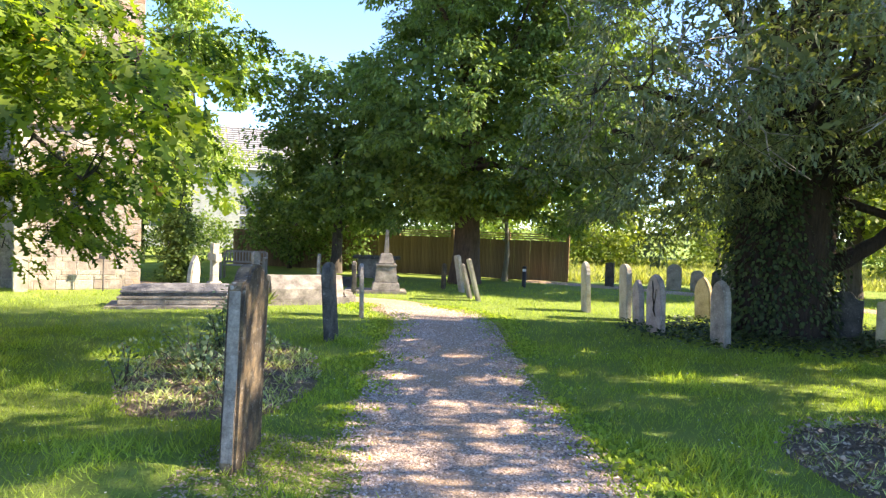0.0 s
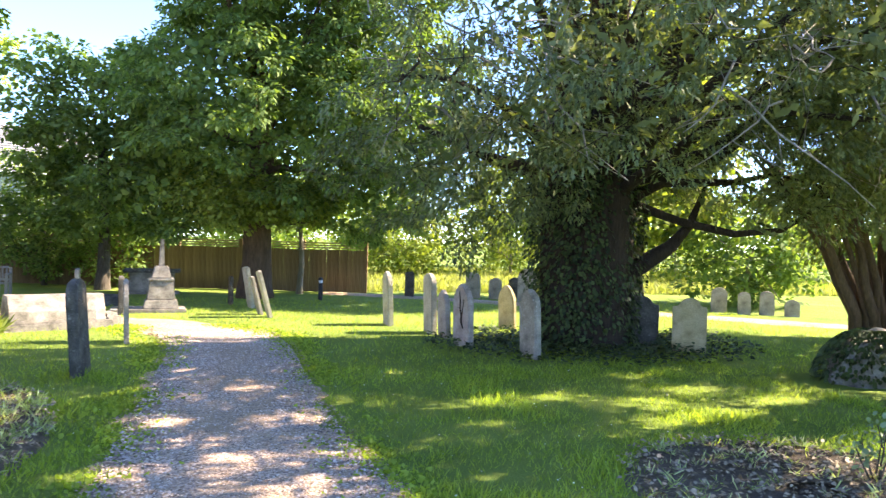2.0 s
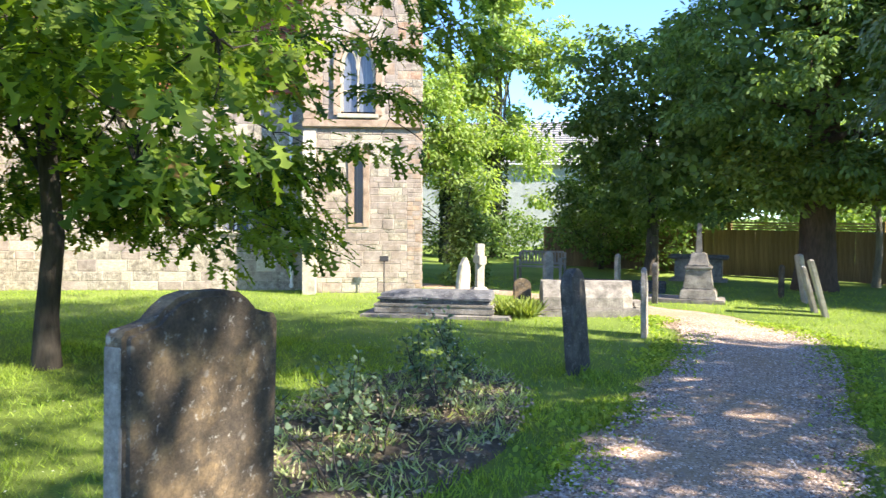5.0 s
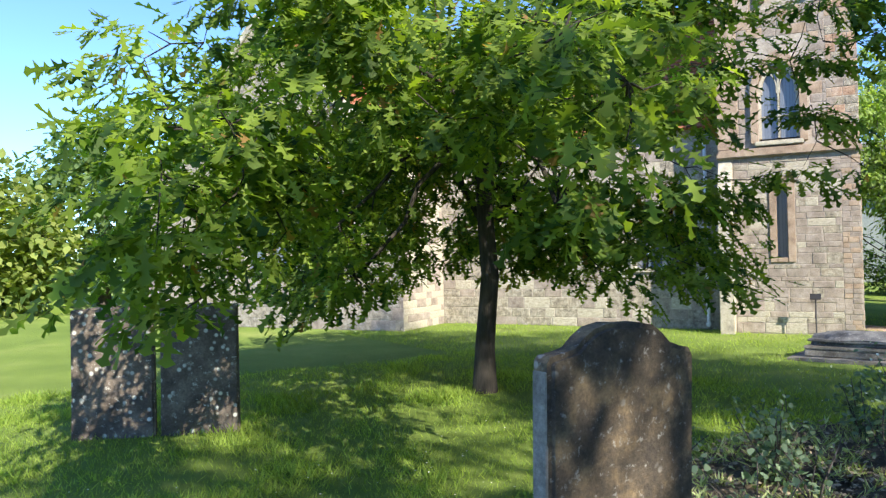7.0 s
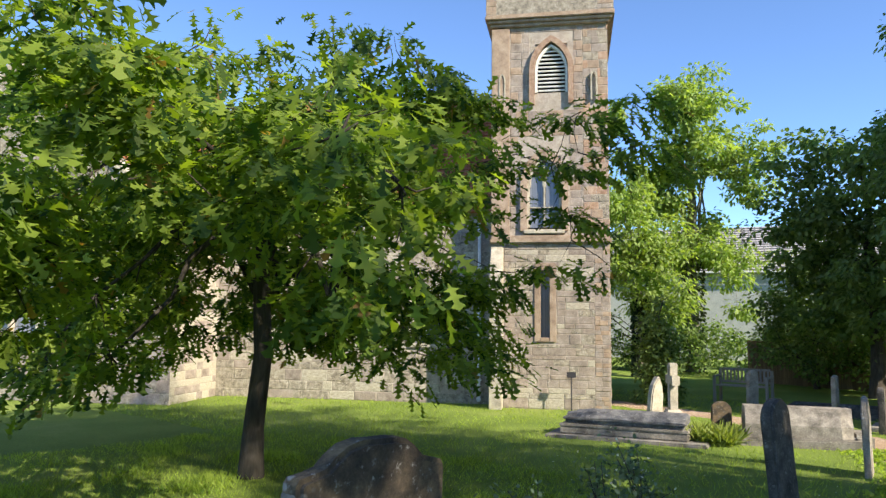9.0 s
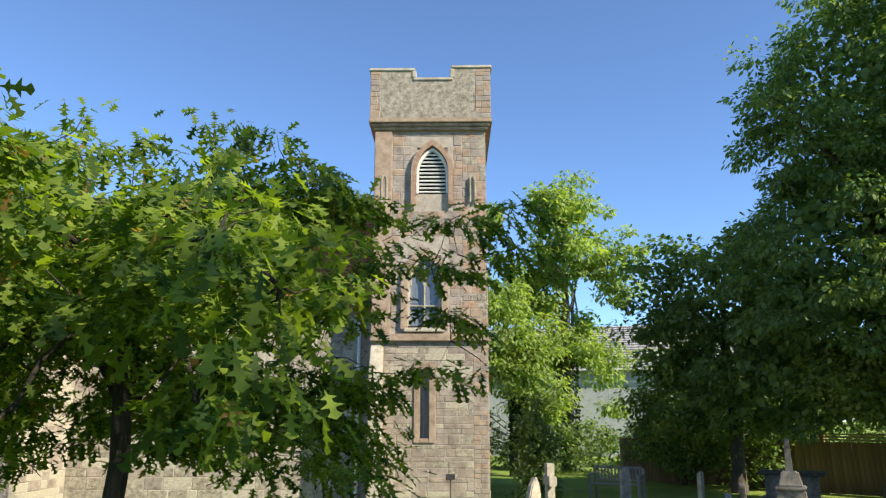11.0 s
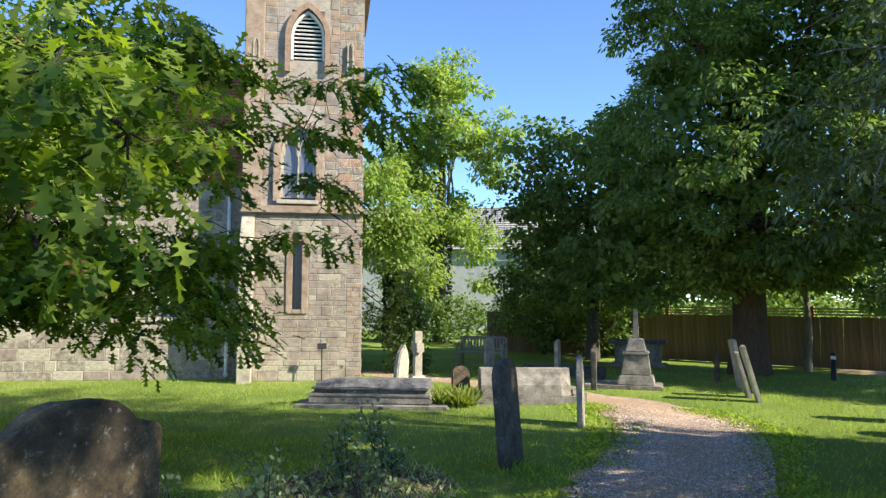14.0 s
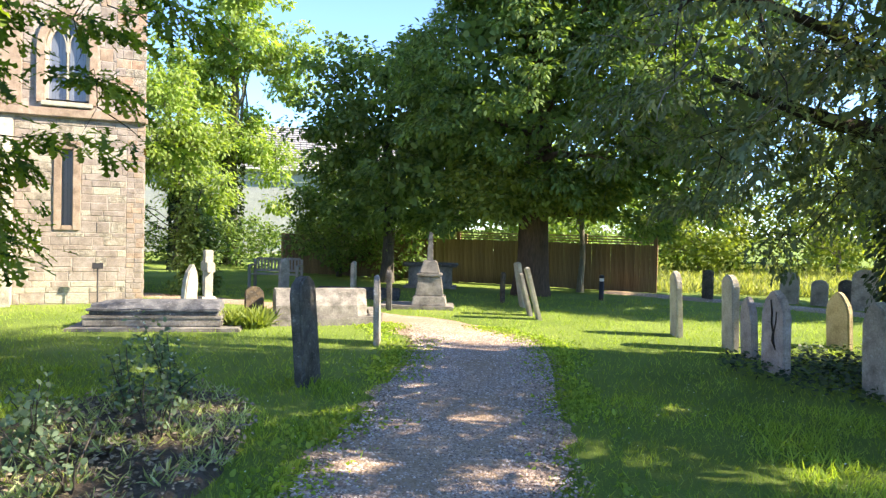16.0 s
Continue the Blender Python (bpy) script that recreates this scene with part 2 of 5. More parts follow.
def box(bm, x0, x1, y0, y1, z0, z1, bevel=0.0, m=None):
    r = bmesh.ops.create_cube(bm, size=1)
    vs = r["verts"]
    bmesh.ops.transform(bm, verts=vs, matrix=Matrix.Translation(((x0 + x1) / 2, (y0 + y1) / 2, (z0 + z1) / 2)) @ Matrix.Diagonal((x1 - x0, y1 - y0, z1 - z0, 1)))
    if bevel:
        es = list({e for v in vs for e in v.link_edges})
        vs = list({v for f in bmesh.ops.bevel(bm, geom=es, offset=bevel, segments=2, affect="EDGES")["faces"] for v in f.verts} | {v for v in vs if v.is_valid})
    if m is not None:
        bmesh.ops.transform(bm, verts=vs, matrix=m)
    return bm


def slab(outline, thick, bevel=0.012, flip=False):
    """A plate that stands in the xz plane: its outline drawn out along y by its thickness, edges rounded."""
    bm = bmesh.new()
    a = [bm.verts.new((x, -thick / 2, z)) for x, z in outline]
    b = [bm.verts.new((x, thick / 2, z)) for x, z in outline]
    bm.faces.new(a)
    bm.faces.new(b[::-1])
    k = len(a)
    for i in range(k):
        bm.faces.new((a[i], b[i], b[(i + 1) % k], a[(i + 1) % k]))
    bmesh.ops.recalc_face_normals(bm, faces=bm.faces)
    if bevel:
        es = [e for e in bm.edges if abs(e.verts[0].co.y - e.verts[1].co.y) < 1e-5]
        bmesh.ops.bevel(bm, geom=es, offset=bevel, segments=2, affect="EDGES")
    return bm


def roughen(bm, amount, scale, cuts=0):
    if cuts:
        bmesh.ops.subdivide_edges(bm, edges=bm.edges, cuts=cuts, use_grid_fill=True)
    for v in bm.verts:
        v.co += noise.noise_vector(v.co * scale) * amount
    return bm


def tube_data(points, radii, sides, verts, faces):
    """Adds a tapered tube along points to verts and faces."""
    points = [Vector(p) for p in points]
    first = len(verts)
    for i, p in enumerate(points):
        way = (points[min(i + 1, len(points) - 1)] - points[max(i - 1, 0)]).normalized()
        side = way.cross(Vector((0.31, 0.22, 0.92)) if abs(way.z) < 0.9 else Vector((1, 0, 0))).normalized()
        up = way.cross(side)
        for k in range(sides):
            a = 2 * math.pi * k / sides
            verts.append(p + float(radii[i]) * (math.cos(a) * side + math.sin(a) * up))
    for i in range(len(points) - 1):
        for k in range(sides):
            a, b = first + i * sides + k, first + i * sides + (k + 1) % sides
            faces.append((a, b, b + sides, a + sides))
    faces.append(tuple(first + (len(points) - 1) * sides + k for k in range(sides)))


def mesh_object(name, verts, faces, material, parent=None, smooth=True):
    data = bpy.data.meshes.new(name)
    data.from_pydata([tuple(v) for v in verts], [], faces)
    if smooth:
        data.polygons.foreach_set("use_smooth", [True] * len(data.polygons))
    data.materials.append(material)
    ob = new(name, data)
    ob.parent = parent
    return ob


SHAPES = {
    "oak": [(0, .015), (.2, .05), (.33, .25), (.36, .08), (.48, .09), (.66, .36), (.64, .09), (.76, .09), (.9, .22), (1, 0)],
    "oval": [(0, .0), (.3, .2), (.65, .2), (1, 0)],
    "broad": [(0, .0), (.25, .32), (.6, .3), (1, 0)],
    "needle": [(0, .06), (.5, .13), (1, .0)],
    "spray": [(0, .0), (.28, .16), (.4, .05), (.62, .15), (1, 0)],
    "blade": [(0, .07), (1, 0)],
    "strap": [(0, .035), (.6, .05), (1, 0)],
}


def leaves(name, place, axis, length, shape, material, parent=None, flat=None, curl=0.12, seed=1):
    """One mesh of many flat leaves: places, directions along the leaf, lengths; the blade lies across `flat` as far as it can."""
    rng = np.random.default_rng(seed)
    place, axis, length = np.asarray(place, float), np.asarray(axis, float), np.asarray(length, float)[:, None]
    count = len(place)
    axis = axis / np.linalg.norm(axis, axis=1, keepdims=True)
    up = rng.normal(size=(count, 3)) if flat is None else flat + rng.normal(size=(count, 3)) * 0.35
    side = np.cross(axis, up)
    side /= np.linalg.norm(side, axis=1, keepdims=True) + 1e-9
    face = np.cross(side, axis)
    half = SHAPES[shape]
    outline = [(s, w) for s, w in half] + [(s, -w) for s, w in reversed(half) if w > 0]
    k = len(outline)
    s, w = np.array(outline).T
    v = place[:, None] + length[:, None] * (s[None, :, None] * axis[:, None] + w[None, :, None] * side[:, None] + (curl * (np.abs(w) * 1.2 - s * s))[None, :, None] * face[:, None])
    data = bpy.data.meshes.new(name)
    data.vertices.add(count * k)
    data.vertices.foreach_set("co", v.astype(np.float32).ravel())
    data.loops.add(count * k)
    data.loops.foreach_set("vertex_index", np.arange(count * k, dtype=np.int32))
    data.polygons.add(count)
    data.polygons.foreach_set("loop_start", np.arange(0, count * k, k, dtype=np.int32))
    data.polygons.foreach_set("loop_total", np.full(count, k, dtype=np.int32))
    data.update(calc_edges=True)
    data.materials.append(material)
    ob = new(name, data)
    ob.parent = parent
    return tagged(ob, kind="stuff")


# places on the ground that the sun reaches through gaps in the crowns: x, y, z, radius of the gap
SUN_GAPS = [(-0.55, 8.0, 0, .2), (0.55, 8.0, 0, .24), (0.0, 6.8, 0, .26), (0.35, 6.2, 0, .24), (-0.75, 6.7, 0, .2), (-0.6, 5.3, 0, .22), (-1.0, 4.7, 0, .2), (0.9, 6.9, 0, .2),
            (2.4, 8.4, 0, .26), (4.1, 8.2, 0, .34), (3.9, 7.5, 0, .26), (4.6, 7.6, 0, .34), (1.6, 7.1, 0, .18), (-2.6, 4.1, 0, .3), (-3.7, 4.0, 0, .35), (-4.3, 3.6, 0, .3), (3.2, 8.6, 0, .25),
            (5.0, 8.8, 0, .3), (5.6, 8.1, 0, .3), (4.7, 9.6, 0, .25), (2.2, 7.6, 0, .15), (-1.15, 4.95, 1.27, .08), (-1.15, 4.89, 1.08, .09), (-1.15, 4.81, .92, .1), (-1.15, 4.71, .68, .13), (-1.15, 4.63, .5, .14), (-1.15, 5.06, .87, .11), (-1.15, 4.95, .68, .11), (-1.15, 5.16, 1.03, .06), (-6.5, 4.1, .6, .17), (-6.5, 4.25, .28, .14), (-6.5, 3.95, .85, .12), (-6.2, 4.9, .7, .1), (-0.2, 7.4, 0, .16), (0.2, 9.3, 0, .14), (-0.4, 10.4, 0, .14),
            (0.7, 11.4, 0, .18), (-3.6, 8.6, 0, .3), (-2.2, 7.3, .1, .3), (-1.9, 8.2, .1, .25), (-2.7, 8.1, .1, .25), (-2.3, 6.6, .1, .3), (-1.9, 9.0, .1, .2), (-1.5, 6.3, .1, .2), (-3.2, 10.6, 0, .25), (1.9, 10.2, 0, .2)]


def shaded(points):
    """Which points do not stand in one of the gaps."""
    keep = np.ones(len(points), bool)
    way = np.array(to_sun)
    for i, (x, y, z, r) in enumerate(SUN_GAPS):
        off = points - np.array((x, y, z))
        along = off @ way
        away = np.linalg.norm(off - along[:, None] * way, axis=1)
        wave = 1 + 0.45 * np.sin(points[:, 0] * 7 + points[:, 2] * 5 + i)
        keep &= away > r * wave
    return keep


def clumps(blobs, count, rng, shell=0.45, gap=0.0, floor=0.6, even=1.0, gap_scale=0.5):
    """Centres of leaf clumps inside blobs (x, y, z, rx, ry, rz), thicker towards the outside, thinned where a noise is low."""
    blobs = np.array(blobs, float)
    share = (blobs[:, 3] * blobs[:, 4] * blobs[:, 5]) ** even
    got = []
    while len(got) < count:
        b = blobs[rng.choice(len(blobs), p=share / share.sum())]
        d = rng.normal(size=3)
        d /= np.linalg.norm(d)
        p = b[:3] + b[3:] * d * rng.uniform(shell, 1.05) ** 0.6
        if p[2] > floor and noise.noise(Vector(p * gap_scale)) > gap - 0.5:
            got.append(p)
    return np.array(got)


def tree(name, label, x, y, trunk, blobs, count, per, size, shape, leaf_material, bark_material, clump_r=0.45, limbs=9, seed=1, gap=0.1, shell=0.45,
         floor=0.6, droop=0.4, category="tree", twig_sides=4, trunk_top=None, spread=(1, 1, 0.6), layered=0.0, even=1.0, gap_scale=0.5,
         sweep=0.12, inner=0, inner_size=0.4):
    rng = np.random.default_rng(seed)
    root = thing(name, pose(0, 0, 0), label, category)
    centres = clumps(blobs, count, rng, shell, gap, floor, even, gap_scale)
    height, radius = trunk
    top = np.array(trunk_top if trunk_top else (x, y, height))
    verts, faces = [], []
    line = [np.array((x, y, -0.15))] + [np.array((x, y, 0)) * (1 - f) + top * f + np.r_[rng.normal(size=2) * min(radius, 0.25) * min(1, 3 * f) * 0.3, 0] for f in (0.04, 0.12, 0.3, 0.5, 0.7, 0.88, 1.0)]
    tube_data(line, [radius * k for k in ((1.5, 1.25, 1.05) if radius < 0.4 else (1.05, 1.05, 1.0)) + (0.95, 0.85, 0.7, 0.5, 0.25)], 14, verts, faces)
    mesh_object("trunk", verts, faces, bark_material, root)
    hold = []
    for i in range(limbs):
        verts, faces = [], []
        c = centres[rng.integers(len(centres))]
        f = rng.uniform(0.4, 0.95)
        a = line[1] * (1 - f) + line[-1] * f
        mid = (a + c) / 2 + np.array((0, 0, 0.12 * np.linalg.norm(c - a)))
        pts = [a * (1 - t) ** 2 + 2 * mid * t * (1 - t) + c * t * t + rng.normal(size=3) * 0.05 for t in np.linspace(0, 1, 7)]
        r = min(0.11, radius * (0.36 if f < 0.7 else 0.26))
        tube_data(pts, list(np.linspace(r, 0.015, 7)), 7, verts, faces)
        mesh_object("limb", verts, faces, bark_material, root)
        hold += pts
    hold = np.array(hold + line[3:])
    verts, faces = [], []
    start = np.argmin(((hold[None] - centres[:, None]) ** 2).sum(2), axis=1)
    reach = np.linalg.norm(hold[start] - centres, axis=1)
    tips = []
    for i in np.argsort(reach):
        c = centres[i]
        near, thick = hold[start[i]], 0.008 + radius * 0.02
        if tips and reach[i] > 0.5:
            grown = np.array(tips)
            j = np.argmin(((grown - c) ** 2).sum(1))
            if np.linalg.norm(grown[j] - c) < reach[i]:
                near, thick = grown[j], 0.007
        mid = (near + c) / 2 + rng.normal(size=3) * 0.06
        tube_data([near, mid, c], [thick, thick * 0.7, 0.003], twig_sides, verts, faces)
        tips += [mid, c]
    tagged(mesh_object("twigwork", verts, faces, bark_material, root), kind="stuff")
    n = count * per
    which = np.repeat(np.arange(count), per)
    ball = rng.normal(size=(n, 3))
    ball *= rng.random((n, 1)) ** 0.45 / (np.linalg.norm(ball, axis=1, keepdims=True) + 1e-9)
    off = 1.55 * ball * np.array(spread) * clump_r * rng.uniform(0.55, 1.35, size=(count, 1))[which]
    if layered:
        fan = centres - np.array((x, y, 0))
        fan[:, 2] = -sweep * np.linalg.norm(fan[:, :2], axis=1)
        fan /= np.linalg.norm(fan, axis=1, keepdims=True)
        fan += rng.normal(size=fan.shape) * 0.18
        along = rng.uniform(-0.5, 1.0, n)
        off = off * np.array((0.75, 0.75, 0.35)) * (1.15 - 0.55 * along[:, None]) + fan[which] * (along * layered)[:, None]
        off[:, 2] -= 0.35 * layered * np.maximum(along, 0) ** 2
    place = centres[which] + off
    out = off / (np.linalg.norm(off, axis=1, keepdims=True) + 1e-6)
    axis = out + rng.normal(size=(n, 3)) * 0.5 + np.array((0, 0, -droop))
    keep = (place[:, 2] > floor * 0.6) & shaded(place)
    crown = leaves("crown", place[keep], axis[keep], (size * rng.uniform(0.6, 1.25, n))[keep], shape, leaf_material, root, np.array((0, 0, 1.0)), 0.15, seed)
    if inner:
        core = np.array(blobs, float)
        share = core[:, 3] * core[:, 4] * core[:, 5]
        b = core[rng.choice(len(core), inner, p=share / share.sum())]
        d = rng.normal(size=(inner, 3))
        d *= 0.78 * rng.random((inner, 1)) ** 0.4 / np.linalg.norm(d, axis=1, keepdims=True)
        place = b[:, :3] + b[:, 3:] * d
        keep = (place[:, 2] > floor + 0.25) & shaded(place)
        leaves("inner_foliage", place[keep], rng.normal(size=(keep.sum(), 3)), (inner_size * rng.uniform(0.6, 1.2, inner))[keep], "spray" if shape == "spray" else "broad", leaf_material, root, None, 0.2, seed + 500)
    return root


def headstone(x, y, h, w, t, facing, top, material, label, lean=0.0, tip=0.0, name="headstone", sink=0.12, group="headstones in the churchyard", z=0.0):
    """An upright grave stone; facing: the compass turn of its face in degrees from +x; lean sideways and tip back in degrees."""
    a = w / 2
    if top == "round":
        pts = [(-a, -sink), (a, -sink), (a, h - a * 0.8)] + [(a * math.cos(k), h - a * 0.8 + a * 0.8 * math.sin(k)) for k in np.linspace(0.2, math.pi - 0.2, 11)] + [(-a, h - a * 0.8)]
    elif top == "gothic":
        pts = [(-a, -sink), (a, -sink), (a, h - w * 0.6), (a * 0.88, h - w * 0.38), (a * 0.6, h - w * 0.18), (a * 0.25, h - w * 0.05), (0, h), (-a * 0.25, h - w * 0.05), (-a * 0.6, h - w * 0.18), (-a * 0.88, h - w * 0.38), (-a, h - w * 0.6)]
    elif top == "point":
        pts = [(-a, -sink), (a, -sink), (a * 0.95, h - 0.3), (a * 0.7, h - 0.14), (a * 0.12, h), (-a * 0.12, h), (-a * 0.7, h - 0.14), (-a * 0.95, h - 0.3)]
    elif top == "ogee":
        side = [(1.0, 0.135), (0.96, 0.112), (0.8, 0.1), (0.66, 0.085), (0.54, 0.048), (0.4, 0.016), (0.2, 0.002)]
        pts = [(-a, -sink), (a, -sink)] + [(a * u, h - d) for u, d in side] + [(-a * u, h - d * 0.85) for u, d in reversed(side)]
    elif top == "shoulder":
        b = a * 0.62
        pts = [(-a, -sink), (a, -sink), (a, h - 0.17), (a * 0.97, h - 0.135), (b + 0.03, h - 0.125)] + [(b * math.cos(k), h - 0.12 + 0.12 * math.sin(k)) for k in np.linspace(0.15, math.pi - 0.15, 11)] + [(-b - 0.03, h - 0.125), (-a * 0.97, h - 0.135), (-a, h - 0.17)]
    else:
        pts = [(-a, -sink), (a, -sink), (a * 0.98, h - 0.02), (a * 0.4, h), (-a * 0.5, h - 0.015), (-a * 0.98, h - 0.03)]
    root = thing(name, pose(x, y, z, 0, 0, facing + 90) @ pose(0, 0, 0, tip, lean, 0), label, "headstone", group)
    bm = slab(pts, t, min(0.018, t * 0.2))
    bmesh.ops.triangulate(bm, faces=[f for f in bm.faces if len(f.verts) > 4])
    roughen(bm, 0.008, 6.0, 1)
    ob = part("slab", bm, material, root)
    return root


# ---- ground, paths and beds ----
def ground_z(x, y):
    """The height of the lawn: level, with a low grave mound beside the path."""
    return 0.2 * math.exp(-((x + 1.75) ** 2 + ((y - 4.8) * 0.8) ** 2) / 0.7) + 0.012 * noise.noise(Vector((x * 0.35, y * 0.35, 0)))


def ground_sheet():
    xs = np.concatenate([[-400, -150, -60], np.arange(-20, -4, 0.8), np.arange(-4, 4, 0.25), np.arange(4, 20.1, 0.8), [60, 150, 400]])
    ys = np.concatenate([[-400, -150, -60, -20], np.arange(-4, 2, 0.8), np.arange(2, 8, 0.25), np.arange(8, 36.1, 0.8), [60, 150, 400, 900]])
    verts = [(x, y, ground_z(x, y) if abs(x) < 20 and -4 < y < 36 else 0) for y in ys for x in xs]
    k = len(xs)
    faces = [(j * k + i, j * k + i + 1, (j + 1) * k + i + 1, (j + 1) * k + i) for j in range(len(ys) - 1) for i in range(k - 1)]
    return tagged(mesh_object("ground", verts, faces, M_GRASS), "mown churchyard lawn, sunlit and shaded by trees", "lawn", kind="structure")


ground_sheet()
MAIN = [(0.35, -5, 1.0), (0.32, 2, 1.08), (0.27, 4.5, 1.08), (0.15, 7.2, 0.95), (0.1, 10.2, 0.9), (0.05, 12.4, 0.92), (-0.3, 14.0, 0.95), (-1.15, 15.1, 0.8), (-2.5, 16.0, 0.55), (-4.5, 17.0, 0.42), (-7.5, 17.9, 0.35)]
FAR = [(2.6, 23.0, 0.5), (4.2, 21.9, 0.5), (6.5, 20.2, 0.5), (9.5, 17.2, 0.5), (12.2, 14.6, 0.55), (17, 10, 0.6)]


def curve_points(rows, steps=10):
    rows = np.array(rows, float)
    out = []
    for i in range(len(rows) - 1):
        p = rows[[max(i - 1, 0), i, i + 1, min(i + 2, len(rows) - 1)]]
        for t in np.arange(steps) / steps:
            out.append(0.5 * (2 * p[1] + (p[2] - p[0]) * t + (2 * p[0] - 5 * p[1] + 4 * p[2] - p[3]) * t * t + (3 * p[1] - p[0] - 3 * p[2] + p[3]) * t ** 3))
    return np.array(out + [rows[-1]])


def gravel_path(name, rows, label):
    line = curve_points(rows, 40)
    verts, faces = [], []
    cols = 9
    for i, (x, y, w) in enumerate(line):
        d = line[min(i + 1, len(line) - 1)] - line[max(i - 1, 0)]
        s = np.array((d[1], -d[0])) / np.hypot(d[0], d[1])
        left = w * (1 + 0.2 * noise.noise(Vector((x, y, 3.1)) * 1.2) + 0.2 * noise.noise(Vector((x, y, 9)) * 4.5))
        right = w * (1 + 0.2 * noise.noise(Vector((x, y, 7.7)) * 1.2) + 0.2 * noise.noise(Vector((x, y, 5)) * 4.5))
        for c in range(cols):
            f = c / (cols - 1)
            o = -left * (1 - f) + right * f
            verts.append((x + s[0] * o, y + s[1] * o, 0.018 + 0.012 * math.sin(math.pi * f) if 0 < c < cols - 1 else -0.01))
    for i in range(len(line) - 1):
        for c in range(cols - 1):
            a = i * cols + c
            faces.append((a, a + 1, a + 1 + cols, a + cols))
    return tagged(mesh_object(name, verts, faces, M_GRAVEL), label, "path", kind="structure")


gravel_path("path", MAIN, "pale grey gravel footpath curving between the graves")
gravel_path("far_path", FAR, "narrow pale gravel path beyond the headstones")
MAIN_LINE, FAR_LINE = curve_points(MAIN), curve_points(FAR)
BEDS = [(-2.2, 7.95, 1.0, 2.15, 0.18), (3.75, 5.5, 1.25, 1.35, 0.0)]


def on_path(xy, grow=0.0, rng=None):
    """Which places lie on a path; with rng the edge is frayed, so that grass creeps in."""
    best = np.full(len(xy), 9.0)
    for line in (MAIN_LINE, FAR_LINE):
        for x, y, w in line:
            best = np.minimum(best, np.hypot(xy[:, 0] - x, xy[:, 1] - y) - w)
    if rng is not None:
        patch = np.array([noise.noise(Vector((x * 2.1, y * 2.1, 4))) for x, y in xy])
        grow = grow - np.abs(rng.normal(size=len(xy))) * 0.12 * np.clip(1 + 1.6 * patch, 0.1, 3)
    return best < grow


def in_bed(xy, grow=0.0):
    hit = np.zeros(len(xy), bool)
    for x, y, rx, ry, turn in BEDS:
        c, s = math.cos(turn), math.sin(turn)
        dx, dy = xy[:, 0] - x, xy[:, 1] - y
        hit |= ((dx * c + dy * s) / (rx + grow)) ** 2 + ((-dx * s + dy * c) / (ry + grow)) ** 2 < 1
    return hit


for index, (x, y, rx, ry, turn) in enumerate(BEDS):
    raised = 0.035
    verts, faces = [(x, y, raised + 0.01 + ground_z(x, y))], []
    rings, around = 8, 48
    for r in range(1, rings + 1):
        for k in range(around):
            a = 2 * math.pi * k / around
            f = r / rings * (1 + 0.09 * noise.noise(Vector((math.cos(a), math.sin(a), x)) * 2.3))
            dx, dy = rx * f * math.cos(a), ry * f * math.sin(a)
            px, py = x + dx * math.cos(turn) - dy * math.sin(turn), y + dx * math.sin(turn) + dy * math.cos(turn)
            verts.append((px, py, ground_z(px, py) + (raised + raised * 0.8 * noise.noise(Vector((px, py, 0)) * 5) if r < rings else -0.03)))
    for k in range(around):
        faces.append((0, 1 + k, 1 + (k + 1) % around))
        for r in range(rings - 1):
            a, b = 1 + r * around + k, 1 + r * around + (k + 1) % around
            faces.append((a, b, b + around, a + around))
    tagged(mesh_object("flower_bed", verts, faces, M_SOIL), "bare soil flower bed with dry leaf litter in the lawn", "flower bed", kind="structure")

# ---- church ----
CHURCH = pose(-6.68, 16.49, 0, 0, 0, 31.75)
TOWER_W, TOWER_D = 2.36, 2.4


def pierced(bm, x0, x1, y0, y1, z0, z1, holes):
    """A wall plate in the xz plane, y0 its face and y1 its back, with oblong openings (x0, x1, z0, z1) right through."""
    xs = sorted({x0, x1, *[h[0] for h in holes], *[h[1] for h in holes]})
    zs = sorted({z0, z1, *[h[2] for h in holes], *[h[3] for h in holes]})
    for xa, xb in zip(xs, xs[1:]):
        for za, zb in zip(zs, zs[1:]):
            cx, cz = (xa + xb) / 2, (za + zb) / 2
            if not any(h[0] < cx < h[1] and h[2] < cz < h[3] for h in holes):
                box(bm, xa, xb, y0, y1, za, zb)
    bmesh.ops.remove_doubles(bm, verts=bm.verts, dist=1e-4)
    return bm


def wall(name, bm, material, label, category="wall"):
    ob = part(name, bm, material, None)
    ob.matrix_basis = CHURCH
    return tagged(ob, label, category, kind="structure")


LOUVRE = (-1.46, -0.78, 6.55, 7.62)
WINDOW = (-1.62, -0.93, 3.66, 5.2)
SLIT = (-1.36, -1.17, 1.42, 2.83)
bm = pierced(bmesh.new(), -TOWER_W, 0.04, 0, 0.35, -0.2, 3.38, [SLIT])
box(bm, -0.31, 0.04, 0.35, TOWER_D, -0.2, 3.38)
box(bm, -TOWER_W, -TOWER_W + 0.35, 0.35, TOWER_D, -0.2, 3.38)
box(bm, -TOWER_W, 0.04, TOWER_D, TOWER_D + 0.35, -0.2, 3.38)
tower_low = wall("wall_tower_lower", bm, M_MORTAR, "lower stage of the church tower in coursed rubble stone")
bm = pierced(bmesh.new(), -TOWER_W, 0.04, 0.04, 0.35, 3.38, 8.02, [LOUVRE, WINDOW])
box(bm, -0.31, 0.04, 0.35, TOWER_D, 3.38, 8.02)
box(bm, -TOWER_W, -TOWER_W + 0.35, 0.35, TOWER_D, 3.38, 8.02)
